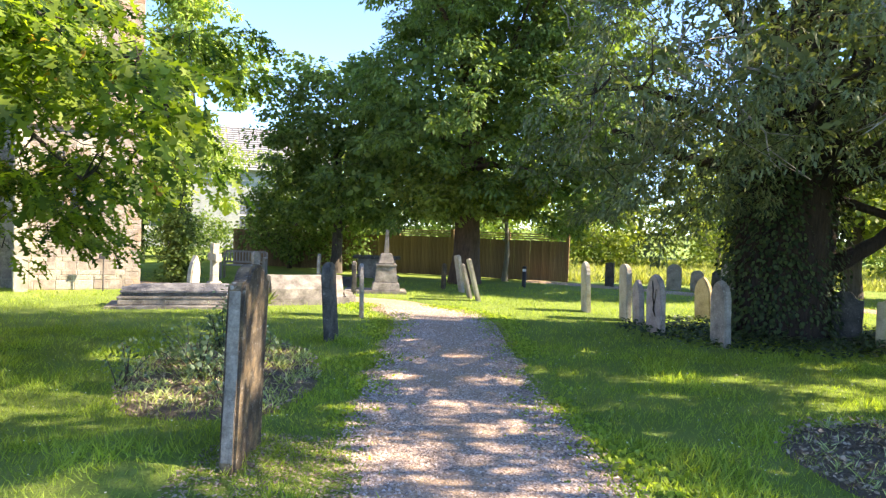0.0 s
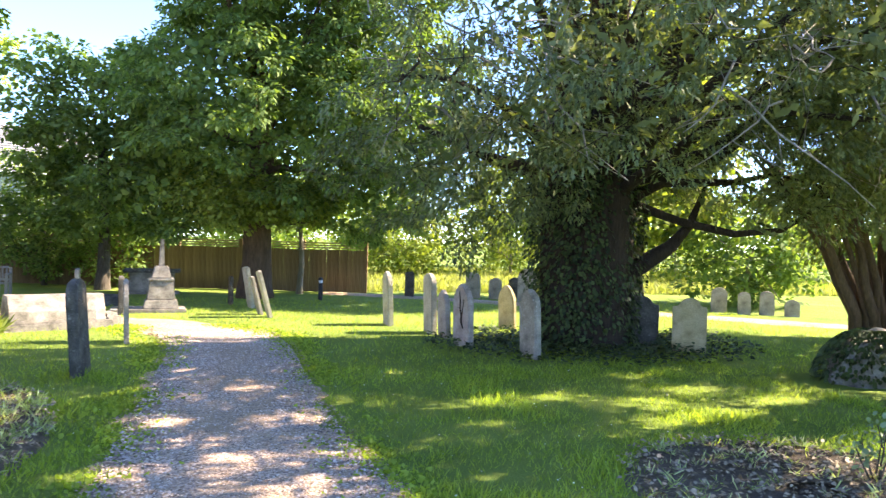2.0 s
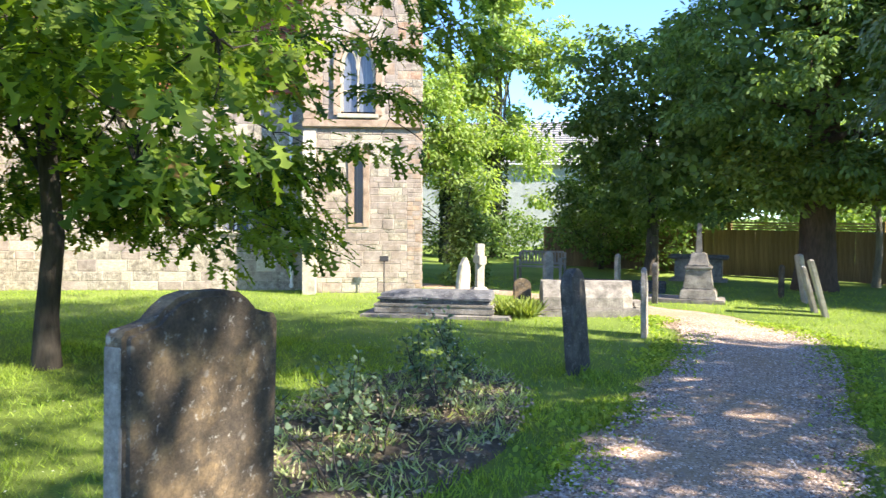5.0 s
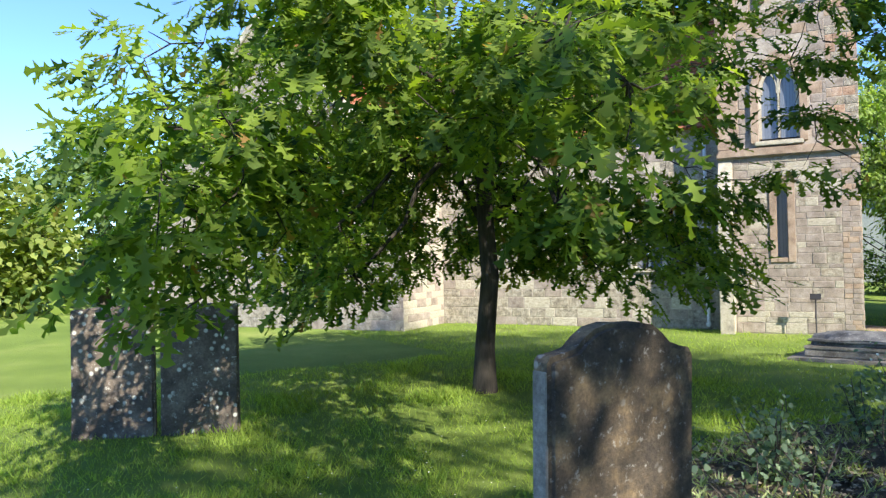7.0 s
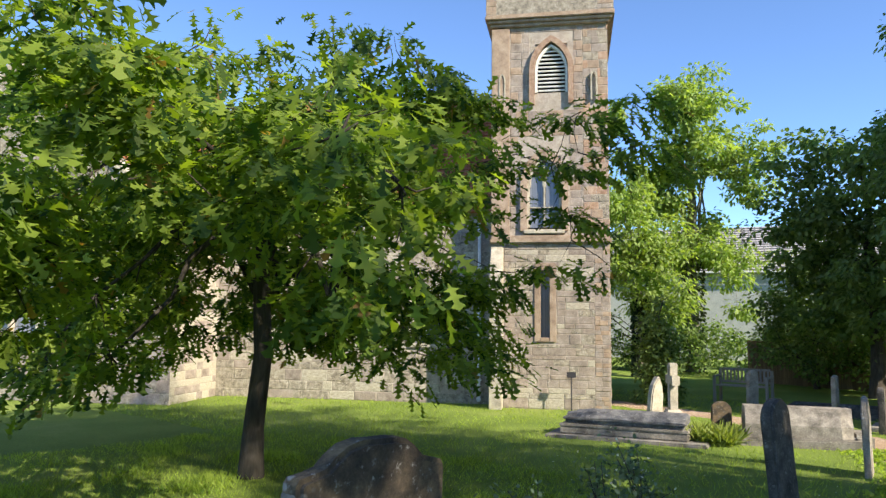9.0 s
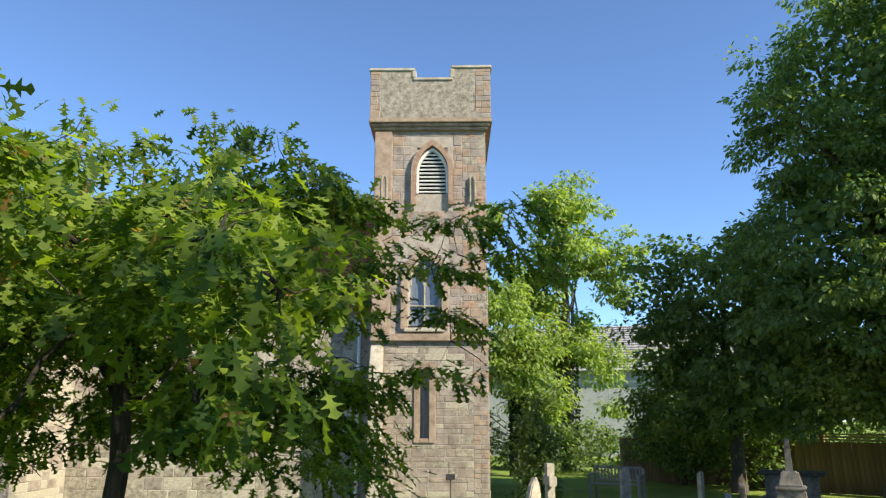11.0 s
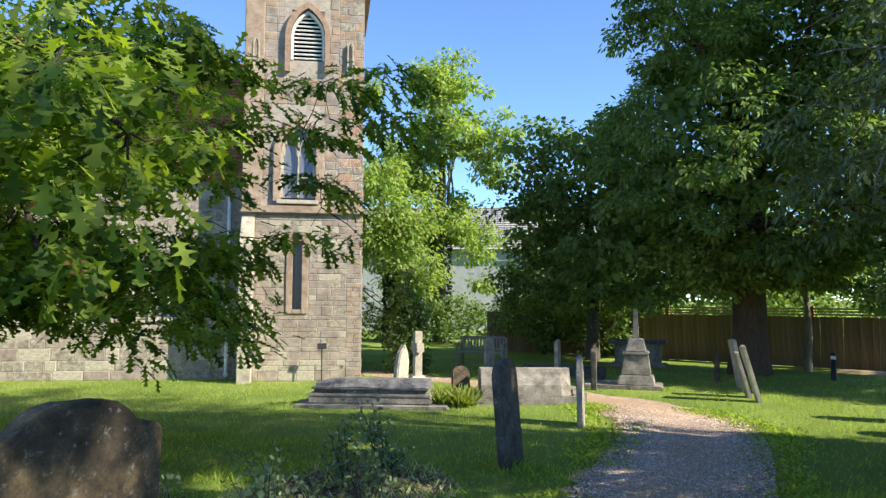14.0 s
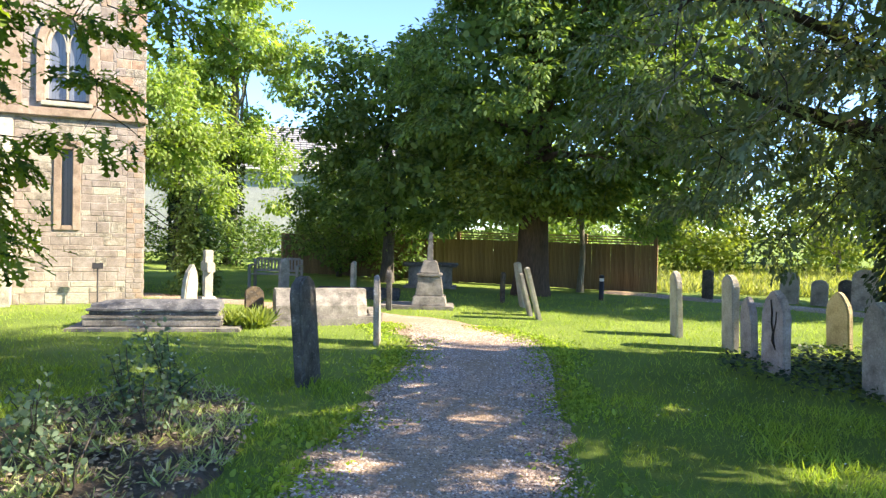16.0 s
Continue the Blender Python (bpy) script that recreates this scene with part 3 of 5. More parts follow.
box(bm, -TOWER_W, 0.04, TOWER_D, TOWER_D + 0.35, 3.38, 8.02)
tower_high = wall("wall_tower_upper", bm, M_MORTAR, "upper stage of the church tower with belfry opening")
# battlements: corbel course, flint wall, notches with copings
bm = bmesh.new()
for k, (o, za, zb) in enumerate(((0.05, 8.0, 8.07), (0.1, 8.07, 8.14), (0.15, 8.14, 8.24))):
    box(bm, -TOWER_W - o, 0.04 + o, -o, TOWER_D + 0.35 + o, za, zb, 0.015)
wall("trim_corbel", bm, M_DRESSED, "weathered stone corbel course under the battlements", "corbel")
bm = bmesh.new()
xa, xb, ya, yb = -TOWER_W - 0.13, 0.17, -0.13, TOWER_D + 0.48
for x0, x1, z1 in ((xa, -1.52, 9.36), (-1.52, -0.68, 9.13), (-0.68, xb, 9.42)):
    box(bm, x0, x1, ya, ya + 0.3, 8.24, z1)
box(bm, xb - 0.3, xb, ya + 0.3, yb, 8.24, 9.16)
box(bm, xa, xa + 0.3, ya + 0.3, yb, 8.24, 9.16)
box(bm, xa, xb, yb, yb + 0.3, 8.24, 9.3)
box(bm, xb - 0.3, xb, yb - 0.6, yb, 9.16, 9.42)
parapet = wall("wall_parapet", bm, M_FLINT, "flint and rubble battlements of the church tower")
bm = bmesh.new()
for x0, x1, z in ((xa - 0.03, -1.5, 9.36), (-1.54, -0.66, 9.13), (-0.7, xb + 0.03, 9.42)):
    box(bm, x0, x1, ya - 0.03, ya + 0.33, z, z + 0.07, 0.015)
for x, z0, z1 in ((-1.52, 9.13, 9.36), (-0.68, 9.13, 9.42)):
    box(bm, x - 0.05, x + 0.05, ya - 0.02, ya + 0.31, z0 + 0.07, z1, 0.012)
wall("trim_coping", bm, M_PALESTONE, "pale worn coping stones on the battlements", "coping")
bm = box(bmesh.new(), -TOWER_W + 0.1, -0.1, 0.1, TOWER_D + 0.2, 8.26, 8.4)
wall("roof_tower", bm, M_DARK, "flat lead roof hidden behind the battlements", "roof")
# string course between the stages
bm = slab([(-TOWER_W - 0.04, 3.36), (0.08, 3.36), (0.08, 3.42), (0.02, 3.52), (-TOWER_W + 0.02, 3.52), (-TOWER_W - 0.04, 3.42)], 0.16, 0.02)
bmesh.ops.translate(bm, verts=bm.verts, vec=(0, -0.01, 0))
wall("trim_string", bm, M_DRESSED, "sloping stone string course round the tower", "moulding")
# corner buttress on the tower's west side
bm = bmesh.new()
prof = [(-0.34, -0.2), (0.2, -0.2), (0.2, 3.3), (-0.02, 3.3), (-0.3, 2.75), (-0.34, 2.7)]
a = [bm.verts.new((-TOWER_W - 0.02, y, z)) for y, z in prof]
b = [bm.verts.new((-TOWER_W + 0.24, y, z)) for y, z in prof]
bm.faces.new(a)
bm.faces.new(b[::-1])
for i in range(len(prof)):
    bm.faces.new((a[i], b[i], b[(i + 1) % 6], a[(i + 1) % 6]))
bmesh.ops.recalc_face_normals(bm, faces=bm.faces)
bmesh.ops.bevel(bm, geom=bm.edges[:], offset=0.015, segments=2, affect="EDGES")
wall("buttress", bm, M_PALESTONE, "pale dressed-stone buttress at the tower's corner", "buttress")
# pilasters of the upper stage
for x0, x1 in ((-TOWER_W - 0.02, -2.0), ):
    wall("pilaster", box(bmesh.new(), x0, x1, -0.02, 0.039, 3.53, 7.98, 0.012), M_DRESSED, "dressed-stone pilaster on the tower", "pilaster")


def lancet(w, spring, h, n=8):
    """Right half and left half of a pointed arch over width w, from its springing to height h, as x, z points from right to left."""
    r = ((h - spring) ** 2 + (w / 2) ** 2) / w
    c = w / 2 - r
    top = math.atan2(h - spring, -c)
    right = [(c + r * math.cos(k), spring + r * math.sin(k)) for k in np.linspace(0, top, n)]
    return right + [(-x, z) for x, z in reversed(right[:-1])]


def arch_ring(w, sill, spring, h, thick, y0, y1, foot=True):
    """A frame with a pointed head round an opening, drawn through from y0 to y1."""
    inner = [(w / 2, sill)] + lancet(w, spring, h) + [(-w / 2, sill)]
    outer = [(w / 2 + thick, sill)] + lancet(w + 2 * thick, spring, h + thick * 1.2) + [(-w / 2 - thick, sill)]
    bm = bmesh.new()
    rows = [[bm.verts.new((x, y, z)) for x, z in line] for y in (y0, y1) for line in (inner, outer)]
    k = len(inner)
    for i in range(k - 1):
        fi, fo, bi, bo = rows
        for q in ((fi[i], fi[i + 1], fo[i + 1], fo[i]), (bi[i], bo[i], bo[i + 1], bi[i + 1]), (fi[i], bi[i], bi[i + 1], fi[i + 1]), (fo[i], fo[i + 1], bo[i + 1], bo[i])):
            bm.faces.new(q)
    bm.faces.new((rows[0][0], rows[1][0], rows[3][0], rows[2][0]))
    bm.faces.new((rows[0][-1], rows[2][-1], rows[3][-1], rows[1][-1]))
    bmesh.ops.recalc_face_normals(bm, faces=bm.faces)
    return bm


def spandrel(w, spring, h, y0, y1):
    """The two corners between an oblong opening's head and the pointed arch in it."""
    bm = bmesh.new()
    for s in (1, -1):
        half = lancet(w, spring, h)[:8]
        line = [(s * x, z) for x, z in half] + [(s * w / 2, h)]
        a = [bm.verts.new((x, y0, z)) for x, z in line]
        b = [bm.verts.new((x, y1, z)) for x, z in line]
        bm.faces.new(a)
        bm.faces.new(b[::-1])
        for i in range(len(a)):
            bm.faces.new((a[i], b[i], b[(i + 1) % len(a)], a[(i + 1) % len(a)]))
    bmesh.ops.recalc_face_normals(bm, faces=bm.faces)
    return bm


def fixture(name, x, label, category):
    return thing(name, CHURCH @ pose(x, 0, 0), label, category, kind="structure")


# belfry opening with louvres
cx = (LOUVRE[0] + LOUVRE[1]) / 2
belfry = fixture("window_belfry", cx, "pointed belfry opening with white-painted timber louvres", "louvre window")
part("stone_surround", arch_ring(0.7, 6.3, 7.05, 7.64, 0.11, -0.05, 0.2), M_BRICKRED, belfry, "reddish stone pointed surround")
part("spandrel", spandrel(0.7, 7.05, 7.64, 0.07, 0.3), M_MORTAR, belfry)
part("window_frame", arch_ring(0.58, 6.56, 7.05, 7.54, 0.05, 0.02, 0.14), M_PAINT, belfry, "white painted frame")
part("backing", box(bmesh.new(), -0.33, 0.33, 0.28, 0.3, 6.5, 7.7), M_DARK, belfry)
for i in range(11):
    z = 6.62 + i * 0.085
    half = 0.28 if z < 7.1 else 0.28 * math.sqrt(max(0.0, 1 - ((z - 7.1) / 0.45) ** 1.6))
    if half > 0.04:
        part("slat", box(bmesh.new(), -half, half, -0.055, 0.055, -0.012, 0.012, 0, pose(0, 0.1, z, 28)), M_PAINT, belfry)
# leaded two-light window
cx = (WINDOW[0] + WINDOW[1]) / 2
window = fixture("window_tower", cx, "two-light pointed window with leaded glass and pale frame", "window")
part("stone_surround", arch_ring(0.72, 3.62, 4.6, 5.2, 0.13, -0.03, 0.22), M_DRESSED, window, "dressed stone surround")
part("spandrel", spandrel(0.69, 4.6, 5.2, 0.08, 0.3), M_MORTAR, window)
part("window_frame", arch_ring(0.6, 3.7, 4.6, 5.12, 0.045, 0.05, 0.15), M_PALESTONE, window, "pale stone frame")
part("mullion", box(bmesh.new(), -0.018, 0.018, 0.05, 0.13, 3.7, 5.05, 0.006), M_PALESTONE, window)
part("transom", box(bmesh.new(), -0.3, 0.3, 0.055, 0.12, 4.1, 4.125, 0.006), M_PALESTONE, window)
part("window_sill", box(bmesh.new(), -0.42, 0.42, -0.1, 0.2, 3.55, 3.64, 0.015), M_PALESTONE, window)
for s in (-1, 1):
    part("light_head", arch_ring(0.24, 4.55, 4.65, 4.95, 0.02, 0.055, 0.12), M_PALESTONE, window).location = (s * 0.155, 0, 0)
    part("pane", box(bmesh.new(), min(s * 0.025, s * 0.3), max(s * 0.025, s * 0.3), 0.125, 0.135, 3.7, 5.1), M_GLASS, window, "dark leaded glass")
# slit
cx = (SLIT[0] + SLIT[1]) / 2
slit = fixture("window_slit", cx, "tall narrow slit window in a dressed stone frame", "window")
bm = bmesh.new()
box(bm, -0.22, -0.09, -0.035, 0.1, 1.34, 2.95, 0.012)
box(bm, 0.09, 0.22, -0.035, 0.1, 1.34, 2.95, 0.012)
box(bm, -0.09, 0.09, -0.035, 0.1, 2.8, 2.95, 0.012)
box(bm, -0.09, 0.09, -0.035, 0.1, 1.34, 1.43, 0.012)
part("stone_surround", bm, M_DRESSED, slit)
part("pane", box(bmesh.new(), -0.09, 0.09, 0.16, 0.17, 1.42, 2.83), M_GLASS, slit)
# small stone niches in the pilasters
for x in (-2.15, -0.24):
    niche = fixture("tower_niche", x, "narrow blind slot framed in pale stone", "niche")
    part("frame", arch_ring(0.08, 6.35, 6.85, 6.95, 0.03, -0.035, 0.02), M_PALESTONE, niche)

# nave
NAVE_Y = 0.55
NAVE_WIN = (-4.15, -3.55, 1.25, 2.05)
bm = pierced(bmesh.new(), -8.7, -TOWER_W, NAVE_Y, NAVE_Y + 0.4, -0.2, 4.15, [NAVE_WIN])
nave_wall = wall("wall_nave", bm, M_MORTAR, "grey coursed rubble wall of the nave")
bm = bmesh.new()
box(bm, -16.5, 0, 7.6, 8.0, -0.2, 4.15)
box(bm, -0.4, 0, TOWER_D + 0.35, 7.6, -0.2, 4.15)
box(bm, -16.5, -16.1, NAVE_Y, 7.6, -0.2, 4.15)
wall("wall_nave_back", bm, M_RUBBLE, "plain far walls of the church")
nwin = fixture("window_nave", (NAVE_WIN[0] + NAVE_WIN[1]) / 2, "small square-headed window in a pale stone frame", "window")
bm = bmesh.new()
for b4 in ((-0.38, -0.28, 1.17, 2.13), (0.28, 0.38, 1.17, 2.13), (-0.28, 0.28, 2.03, 2.13), (-0.28, 0.28, 1.17, 1.26)):
    box(bm, b4[0], b4[1], NAVE_Y - 0.05, NAVE_Y + 0.2, b4[2], b4[3], 0.01)
part("stone_surround", bm, M_PALESTONE, nwin)
part("pane", box(bmesh.new(), -0.3, 0.3, NAVE_Y + 0.14, NAVE_Y + 0.15, 1.25, 2.05), M_GLASS, nwin)
part("mullion", box(bmesh.new(), -0.02, 0.02, NAVE_Y + 0.06, NAVE_Y + 0.13, 1.26, 2.03), M_PAINT, nwin)


def tiled_roof(name, corners, rows, label, material=M_TILE, lap=0.03, across=0.17):
    """A roof slope as overlapping courses of tiles; corners: eave left, eave right, ridge right, ridge left."""
    a, b, c, d = [Vector(p) for p in corners]
    normal = (b - a).cross(d - a).normalized()
    verts, faces = [], []
    for r in range(rows):
        f0, f1 = r / rows, (r + 1.12) / rows
        l0, r0, l1, r1 = a.lerp(d, f0), b.lerp(c, f0), a.lerp(d, min(f1, 1)), b.lerp(c, min(f1, 1))
        n = max(1, int((r0 - l0).length / across))
        for i in range(n):
            s0, s1 = (i + 0.04) / n, (i + 0.96) / n
            lift = normal * (lap + 0.008 * random.random())
            p = [l0.lerp(r0, s0) + lift, l0.lerp(r0, s1) + lift, l1.lerp(r1, s1) + normal * 0.004, l1.lerp(r1, s0) + normal * 0.004]
            q = len(verts)
            verts += p + [l0.lerp(r0, s0) - normal * 0.01, l0.lerp(r0, s1) - normal * 0.01]
            faces += [(q, q + 1, q + 2, q + 3), (q + 4, q + 5, q + 1, q)]
    q = len(verts)
    verts += [a - normal * 0.02, b - normal * 0.02, c - normal * 0.02, d - normal * 0.02]
    faces.append((q, q + 1, q + 2, q + 3))
    ob = mesh_object(name, verts, faces, material, None, False)
    return tagged(ob, label, "roof", kind="structure")


tiled_roof("roof_nave", [(-16.3, 0.37, 4.08), (-TOWER_W - 0.02, 0.37, 4.08), (-TOWER_W - 0.02, 4.4, 7.8), (-16.3, 4.4, 7.8)], 34, "steep red clay tiled roof of the nave").matrix_basis = CHURCH
tiled_roof("roof_nave_back", [(-0.0, 8.1, 4.08), (-16.3, 8.1, 4.08), (-16.3, 4.4, 7.8), (-0.0, 4.4, 7.8)], 12, "far slope of the nave roof").matrix_basis = CHURCH
tiled_roof("roof_nave_east", [(-TOWER_W - 0.02, TOWER_D + 0.36, 6.0), (0, TOWER_D + 0.36, 6.0), (0, 4.4, 7.8), (-TOWER_W - 0.02, 4.4, 7.8)], 12, "roof slope behind the tower").matrix_basis = CHURCH
# transept with its gable to the front
TX0, TX1, TY, TPX, TPZ = -16.5, -8.7, -1.4, -12.6, 7.3
TWIN = (-13.1, -11.1, 1.4, 2.7)
bm = pierced(bmesh.new(), TX0, TX1, TY, TY + 0.4, -0.2, 3.4, [TWIN])
g = [(TX0, 3.4), (TX1, 3.4), (TPX, TPZ)]
a = [bm.verts.new((x, TY, z)) for x, z in g]
b = [bm.verts.new((x, TY + 0.4, z)) for x, z in g]
bm.faces.new(a)
bm.faces.new(b[::-1])
for i in range(3):
    bm.faces.new((a[i], b[i], b[(i + 1) % 3], a[(i + 1) % 3]))
transept_front = wall("wall_transept_front", bm, M_FLINT, "gabled rubble front wall of the transept")
bm = box(bmesh.new(), TX1 - 0.4, TX1, TY + 0.4, NAVE_Y + 0.4, -0.2, 3.4)
box(bm, TX0, TX0 + 0.4, TY + 0.4, NAVE_Y, -0.2, 3.4)
transept_side = wall("wall_transept_side", bm, M_MORTAR, "side wall of the transept with sunlight put into paler stones")
tiled_roof("roof_transept", [(TX1 + 0.12, TY + 0.12, 3.3), (TX1 + 0.12, 3.2, 3.3), (TPX, 3.2, TPZ - 0.02), (TPX, TY + 0.12, TPZ - 0.02)], 26, "red clay tiled slope of the transept roof").matrix_basis = CHURCH
tiled_roof("roof_transept_west", [(TX0 - 0.12, 3.2, 3.3), (TX0 - 0.12, TY + 0.12, 3.3), (TPX, TY + 0.12, TPZ - 0.02), (TPX, 3.2, TPZ - 0.02)], 26, "red clay tiled west slope of the transept roof").matrix_basis = CHURCH
for x0, label in ((TX0 - 0.15, "pale stone coping on the gable's west slope"), (TX1 + 0.15, "pale stone coping on the gable's east slope")):
    bm = slab([(x0, 3.3), (x0, 3.48), (TPX, TPZ + 0.22), (TPX, TPZ + 0.0)], 0.5, 0.01)
    bmesh.ops.translate(bm, verts=bm.verts, vec=(0, TY + 0.18, 0))
    wall("trim_gable", bm, M_PALESTONE, label, "coping")
twin = fixture("window_transept", -12.1, "low three-light window with pale mullions and dark glass", "window")
for x in (-1.0, -0.36, 0.3, 0.94):
    part("mullion", box(bmesh.new(), x, x + 0.07, TY - 0.03, TY + 0.18, 1.4, 2.7, 0.008), M_PALESTONE, twin)
part("window_sill", box(bmesh.new(), -1.1, 1.1, TY - 0.08, TY + 0.2, 1.3, 1.41, 0.012), M_PALESTONE, twin)
part("lintel", box(bmesh.new(), -1.1, 1.1, TY - 0.03, TY + 0.2, 2.69, 2.84, 0.012), M_PALESTONE, twin)
for x in (-0.93, -0.29, 0.37):
    part("pane", box(bmesh.new(), x, x + 0.58, TY + 0.1, TY + 0.11, 1.4, 2.7), M_GLASS, twin)

# downpipe and notice post
pipe = thing("downpipe", CHURCH @ pose(-2.68, NAVE_Y, 0), "white painted downpipe on the nave wall", "drainpipe")
verts, faces = [], []
tube_data([(0, -0.06, 0.12), (0, -0.06, 1.6), (0, -0.06, 3.95)], [0.035] * 3, 10, verts, faces)
mesh_object("pipe", verts, faces, M_PAINT, pipe)
for z in (0.5, 1.7, 2.9, 3.8):
    part("bracket", box(bmesh.new(), -0.05, 0.05, -0.1, 0.0, z - 0.02, z + 0.02, 0.006), M_PAINT, pipe)
part("shoe", box(bmesh.new(), -0.045, 0.045, -0.14, -0.02, 0.06, 0.16, 0.02), M_PAINT, pipe)
notice = thing("notice_post", CHURCH @ pose(-0.74, -0.35, 0), "small dark notice board on a thin metal post beside the tower", "sign post")
verts, faces = [], []
tube_data([(0, 0, -0.1), (0, 0, 0.7)], [0.013, 0.013], 8, verts, faces)
mesh_object("post", verts, faces, M_METAL, notice)
part("board", box(bmesh.new(), -0.09, 0.09, -0.02, 0.0, 0.0, 0.11, 0.006, pose(0, -0.01, 0.66, -18)), M_METAL, notice)

# ---- house beyond the trees ----
HOUSE = pose(-13.2, 39.5, 0, 0, 0, 20.6)
house = thing("house", HOUSE, "grey rendered house with a pale corrugated tile roof", "house")
bm = bmesh.new()
pierced(bm, -9, 7, 0, 0.3, -0.3, 4.4, [(-3.0, -1.8, 1.0, 2.6), (2.2, 3.4, 1.0, 2.6), (4.6, 5.6, 1.0, 2.6)])
box(bm, -9, -8.7, 0.3, 8, -0.3, 4.4)
box(bm, 6.7, 7, 0.3, 8, -0.3, 4.4)
box(bm, -9, 7, 8, 8.3, -0.3, 4.4)
part("wall", bm, M_RENDER, house)
for x in (-2.4, 2.8, 5.1):
    win = part("window", box(bmesh.new(), x - 0.6, x + 0.6, 0.12, 0.14, 1.0, 2.6), M_GLASS, house)
    part("frame", box(box(bmesh.new(), x - 0.6, x + 0.6, 0.06, 0.12, 1.75, 1.82), x - 0.03, x + 0.03, 0.05, 0.119, 1.0, 2.6), M_PAINT, win)
front = tiled_roof("roof", [(-9.3, -0.3, 4.35), (7.3, -0.3, 4.35), (7.3, 4.1, 7.0), (-9.3, 4.1, 7.0)], 18, "", M_ROOFGREY, 0.06, 0.33)
front.parent = house
back = tiled_roof("roof", [(7.3, 8.6, 4.35), (-9.3, 8.6, 4.35), (-9.3, 4.1, 7.0), (7.3, 4.1, 7.0)], 6, "", M_ROOFGREY, 0.06, 0.5)
back.parent = house
for ob in (front, back):
    for key in ("label", "category", "kind"):
        if key in ob:
            del ob[key]
part("gutter", box(bmesh.new(), -9.3, 7.3, -0.42, -0.3, 4.24, 4.33, 0.02), M_PAINT, house)
for x in (-8.85, 6.85):
    bm = bmesh.new()
    lo = [bm.verts.new((x + d, y, z)) for d in (-0.1, 0.1) for y, z in ((0, 4.4), (8.3, 4.4), (4.1, 6.95))]
    for f in ((0, 1, 2), (5, 4, 3), (0, 3, 4, 1), (1, 4, 5, 2), (2, 5, 3, 0)):
        bm.faces.new([lo[i] for i in f])
    part("gable", bm, M_RENDER, house)
rail = thing("garden_rail", pose(-11.4, 33.5, 0, 0, 0, 20), "low white-painted rail in front of the house", "rail")
part("beam", box(bmesh.new(), -3.2, 3.2, -0.05, 0.05, 0.98, 1.16, 0.01), M_PAINT, rail)
for x in (-3, -1, 1, 3):
    part("post", box(bmesh.new(), x - 0.05, x + 0.05, -0.045, 0.045, -0.1, 0.985), M_PAINT, rail)


# ---- trees ----
tree("oak_tree", "young oak with lobed green leaves, some turning orange", -6.4, 8.0, (4.5, 0.11),
     [(-6.3, 8.0, 3.5, 2.8, 2.8, 1.5), (-5.2, 9.0, 3.2, 0.9, 0.9, 0.9), (-3.7, 9.8, 2.95, 0.6, 0.6, 0.2), (-4.4, 9.5, 2.2, 0.7, 0.7, 0.3), (-7.7, 9.0, 2.0, 1.5, 1.3, 0.8), (-6.4, 9.6, 1.9, 1.4, 0.9, 0.7), (-8.3, 7.5, 2.0, 1.1, 1.1, 0.8),
      (-4.0, 5.3, 3.1, 1.1, 0.9, 0.9), (-3.2, 6.5, 2.95, 0.85, 0.85, 0.65), (-2.4, 6.0, 2.5, 0.65, 0.65, 0.45), (-3.0, 6.0, 2.2, 0.6, 0.6, 0.5), (-5.2, 5.3, 2.1, 0.8, 0.6, 0.5), (-3.7, 4.1, 2.0, 0.8, 0.5, 0.8), (-4.2, 3.5, 1.5, 0.8, 0.4, 0.3), (-4.6, 4.6, 2.4, 1.0, 0.8, 1.1), (-7.6, 6.4, 2.3, 1.4, 1.4, 1.0), (-6.0, 5.9, 1.45, 1.0, 0.7, 0.4), (-4.9, 9.2, 1.6, 1.1, 0.9, 0.45),
      (-5.2, 8.8, 4.1, 1.0, 0.9, 0.3), (-4.2, 9.3, 4.15, 0.7, 0.6, 0.15), (-3.0, 10.1, 4.0, 0.8, 0.4, 0.12), (-2.8, 10.3, 2.8, 0.7, 0.4, 0.12), (-3.2, 10.0, 3.5, 0.7, 0.5, 0.12), (-3.3, 9.8, 2.3, 0.7, 0.6, 0.2)],
     900, 33, 0.175, "oak", M_OAK, M_OAKBARK, 0.2, 24, 3, 0.44, 0.15, 1.0, 0.5, trunk_top=(-6.36, 8.05, 4.5), spread=(1, 1, 0.3), layered=0.45, even=0.82, gap_scale=1.2)
